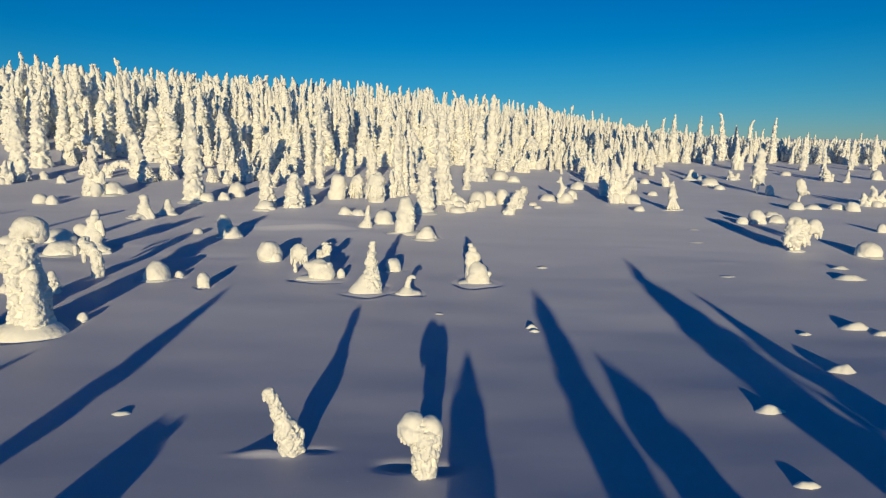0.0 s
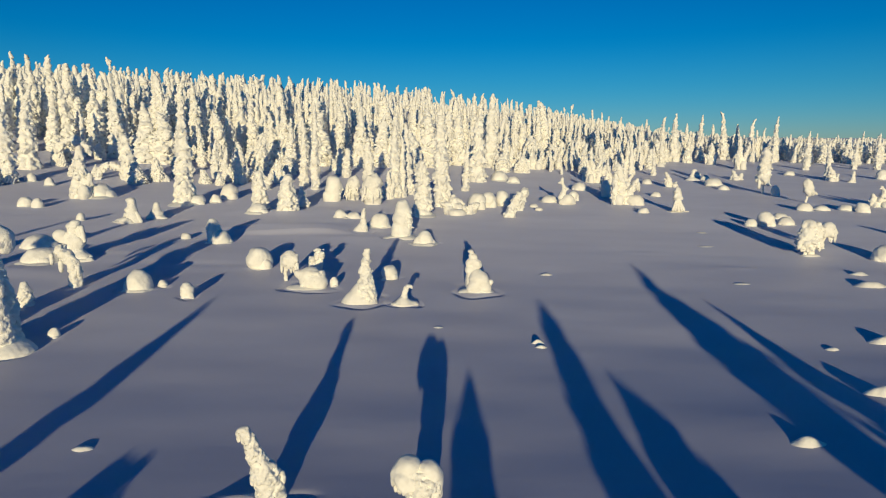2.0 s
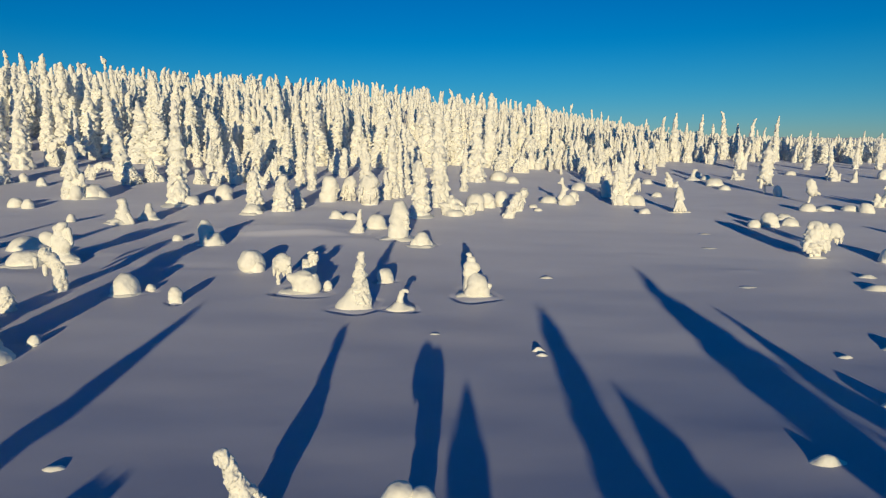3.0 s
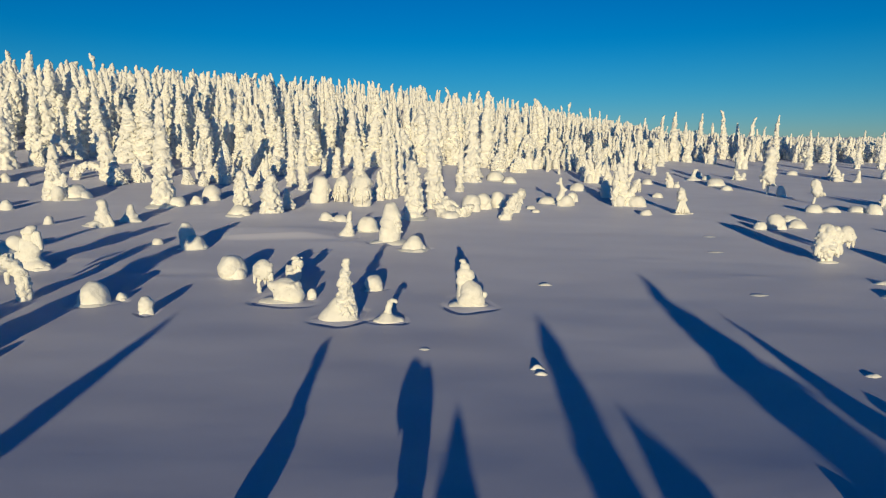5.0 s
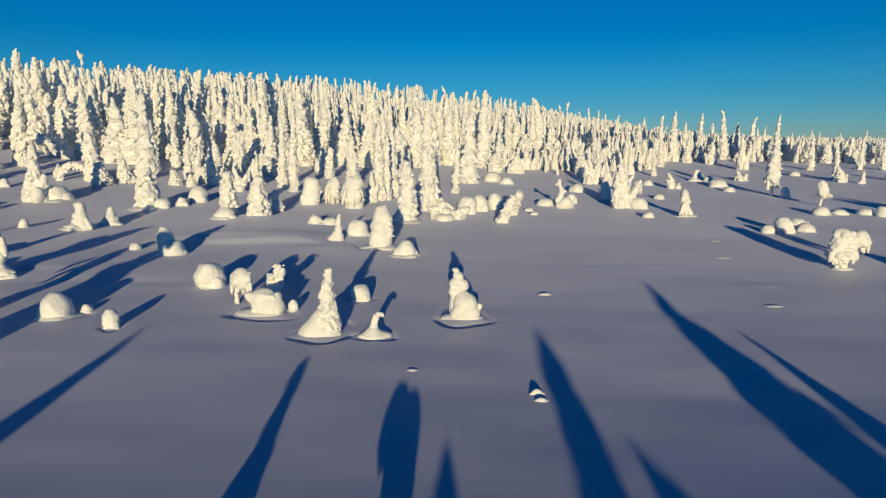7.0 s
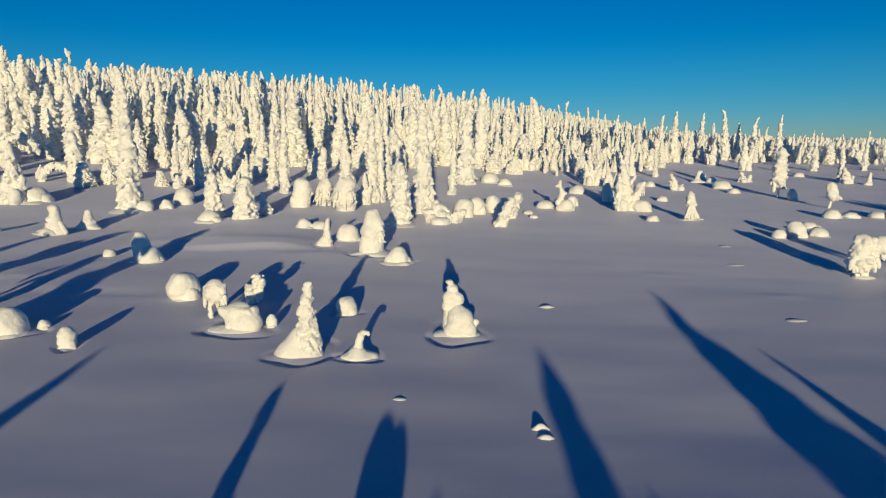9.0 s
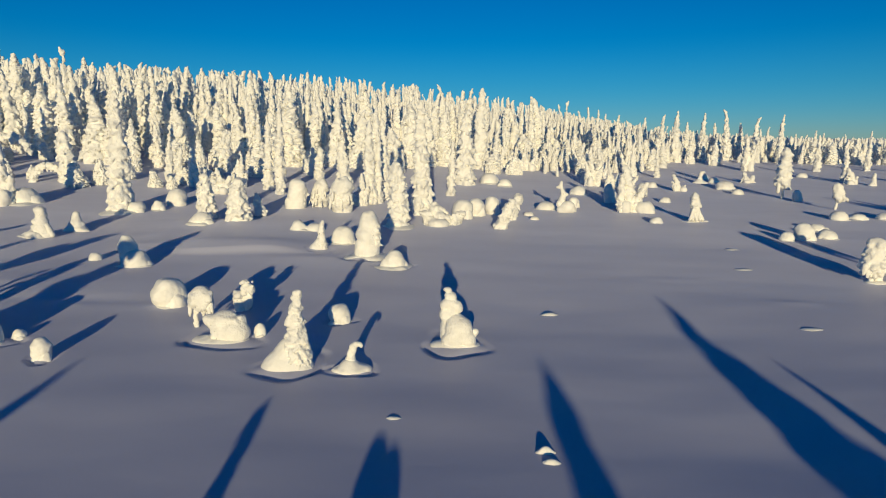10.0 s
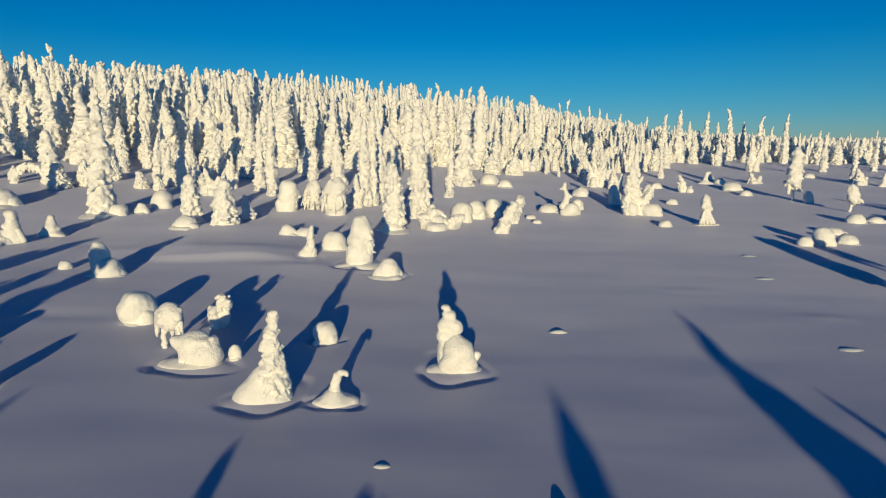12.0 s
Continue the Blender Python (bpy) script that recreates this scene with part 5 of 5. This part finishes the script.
skyline_spruce(17.8, 120.6, 10.6, 1.53)
skyline_spruce(16.4, 118.6, 10.0, 1.39)
skyline_spruce(15.8, 126.5, 9.1, 1.14)
skyline_spruce(19.8, 126.6, 8.9, 1.14)
skyline_spruce(22.6, 128.6, 9.3, 1.16)
skyline_spruce(23.3, 123.7, 10.1, 1.34)
skyline_spruce(27.8, 133.6, 8.4, 1.21)
skyline_spruce(30.2, 136.6, 9.2, 0.99)
skyline_spruce(31.7, 136.6, 8.7, 1.36)
skyline_spruce(34.3, 138.6, 8.0, 1.38)
skyline_spruce(35.7, 136.6, 7.8, 1.60)
skyline_spruce(9.3, 124.5, 9.0, 1.35)
skyline_spruce(14.2, 126.5, 8.5, 1.37)
skyline_spruce(21.1, 128.6, 8.4, 1.16)
skyline_spruce(10.3, 112.6, 3.1, 2.44)
skyline_spruce(14.8, 113.7, 4.7, 2.67)
skyline_spruce(18.5, 114.7, 3.8, 2.28)
skyline_spruce(12.7, 111.7, 2.6, 2.02)
skyline_spruce(22.6, 120.7, 3.6, 1.96)
skyline_spruce(25.6, 124.7, 3.6, 1.80)
skyline_spruce(29.3, 126.7, 3.5, 2.06)
skyline_spruce(33.4, 130.7, 3.4, 1.89)
skyline_spruce(42.0, 148.5, 6.7, 1.61)
skyline_spruce(44.6, 146.6, 7.6, 1.59)
skyline_spruce(48.0, 146.6, 8.4, 1.59)
skyline_spruce(54.3, 148.7, 7.2, 1.61)
skyline_spruce(51.5, 133.8, 9.2, 1.69)
skyline_spruce(59.4, 146.8, 7.3, 1.72)
skyline_spruce(58.6, 138.8, 10.1, 1.63)
skyline_spruce(65.1, 146.8, 7.5, 1.72)
skyline_spruce(64.3, 138.9, 8.8, 1.50)
skyline_spruce(72.2, 148.9, 7.0, 1.34)
skyline_spruce(69.6, 139.0, 9.5, 1.63)
skyline_spruce(77.9, 148.9, 5.6, 1.47)
skyline_spruce(82.4, 149.0, 6.4, 1.34)
skyline_spruce(82.8, 147.0, 6.0, 1.32)
skyline_spruce(87.7, 149.0, 5.2, 1.34)
skyline_spruce(89.0, 149.1, 5.9, 1.07)
skyline_spruce(94.5, 149.1, 6.6, 1.34)
skyline_spruce(90.0, 144.1, 4.8, 1.30)
skyline_spruce(91.9, 139.2, 5.0, 1.63)
skyline_spruce(71.6, 150.8, 6.4, 1.63)
skyline_spruce(81.0, 150.9, 5.4, 1.36)
skyline_spruce(87.0, 151.0, 4.8, 1.36)
skyline_spruce(91.1, 149.1, 4.6, 1.34)
skyline_spruce(96.3, 149.1, 5.0, 1.34)

NEAR_WOOD, FAR_WOOD = plant_forest()
for row in NEAR_WOOD:
    forest_spruce(*row)

rnd = random.Random(77)
for _ in range(120):
    x = rnd.uniform(-58, 118)
    y = forest_front(x) + rnd.uniform(-16, 7)
    h = rnd.uniform(0.9, 2.8)
    forest_spruce(x, y, h, 20 + rnd.randrange(4), rnd.uniform(0, 6.3), h / 10 * rnd.uniform(0.9, 1.3))

for _ in range(150):
    x = rnd.uniform(18, 125)
    y = forest_front(x) + 34 * rnd.random() ** 1.6 - 7
    h = rnd.uniform(1.2, 3.8)
    forest_spruce(x, y, h, rnd.choice((16, 20, 20)) + rnd.randrange(4), rnd.uniform(0, 6.3), h / 10 * rnd.uniform(0.8, 1.2))
for _ in range(60):
    x, y = rnd.uniform(8, 34), rnd.uniform(90, 120)
    h = rnd.uniform(1.2, 3.6)
    forest_spruce(x, y + 0.4 * x, h, rnd.choice((12, 16, 20)) + rnd.randrange(4), rnd.uniform(0, 6.3), h / 10 * rnd.uniform(0.8, 1.2))
for _ in range(45):
    x = rnd.uniform(-60, -8)
    h = rnd.uniform(1.0, 3.6)
    forest_spruce(x, forest_front(x) + rnd.uniform(-6, 14), h, rnd.choice((12, 16, 20)) + rnd.randrange(4), rnd.uniform(0, 6.3), h / 10 * rnd.uniform(0.8, 1.2))
for _ in range(34):
    x = rnd.uniform(-54, -14)
    y = forest_front(x) + rnd.uniform(-30, -8)
    h = rnd.uniform(0.8, 2.6)
    forest_spruce(x, y, h, 20 + rnd.randrange(4), rnd.uniform(0, 6.3), h / 10 * rnd.uniform(0.9, 1.4))

for _ in range(170):
    x = rnd.uniform(24, 122)
    y = forest_front(x) + 46 * rnd.random() - 9
    h = rnd.uniform(2.6, 5.6) * (1.15 - 0.003 * x)
    forest_spruce(x, y, h, rnd.choice((8, 12, 12, 16)) + rnd.randrange(4), rnd.uniform(0, 6.3), h / 10 * rnd.uniform(0.8, 1.25))

for _ in range(85):
    x = rnd.uniform(33, 108)
    y = forest_front(x) - 1 - 17 * rnd.random() ** 1.5
    h = rnd.uniform(1.8, 5.2)
    forest_spruce(x, y, h, rnd.choice((12, 16, 16)) + rnd.randrange(4), rnd.uniform(0, 6.3), h / 10 * rnd.uniform(1.0, 1.45))

FAR_KINDS = [prototype(k, 0.34) for k in range(24)]


def build_far_wood():
    verts, faces, b = [], [], 0
    for x, y, h, k, turn, wide in FAR_WOOD:
        P, F = FAR_KINDS[k]
        c, s = math.cos(turn) * wide, math.sin(turn) * wide
        verts.append(np.stack([P[:, 0] * c - P[:, 1] * s + x, P[:, 0] * s + P[:, 1] * c + y, P[:, 2] * h / 10 + float(ground_height(x, y))], -1))
        faces.append(F + b)
        b += len(P)
    me = skin("distant_spruce_forest", np.concatenate(verts), np.concatenate(faces))
    me.materials.append(FAR_RIME)
    tagged(new("distant_spruce_forest", me), "dense snow-caked spruce forest covering the upper hill", "forest", kind="stuff")


build_far_wood()


def build_crumbs():
    """Crumbs of crust blown over the field near the two small trees."""
    rng = np.random.RandomState(8)
    bm = bmesh.new()
    for _ in range(14):
        x, y = rng.normal(-2.3, 1.3), rng.normal(12.6, 0.7)
        r = rng.uniform(0.004, 0.011)
        at = Matrix.Translation((x, y, float(ground_height(x, y)) + 0.3 * r)) @ Matrix.Diagonal((1.0, rng.uniform(0.6, 1.0), rng.uniform(0.5, 0.9), 1.0))
        bmesh.ops.create_icosphere(bm, subdivisions=1, radius=r, matrix=at)
    me = bpy.data.meshes.new("snow_crumbs")
    bm.to_mesh(me)
    bm.free()
    me.materials.append(SMOOTH)
    tagged(new("snow_crumbs", me), "scattered crumbs of snow crust lying on the field", "snow", kind="stuff")


build_crumbs()
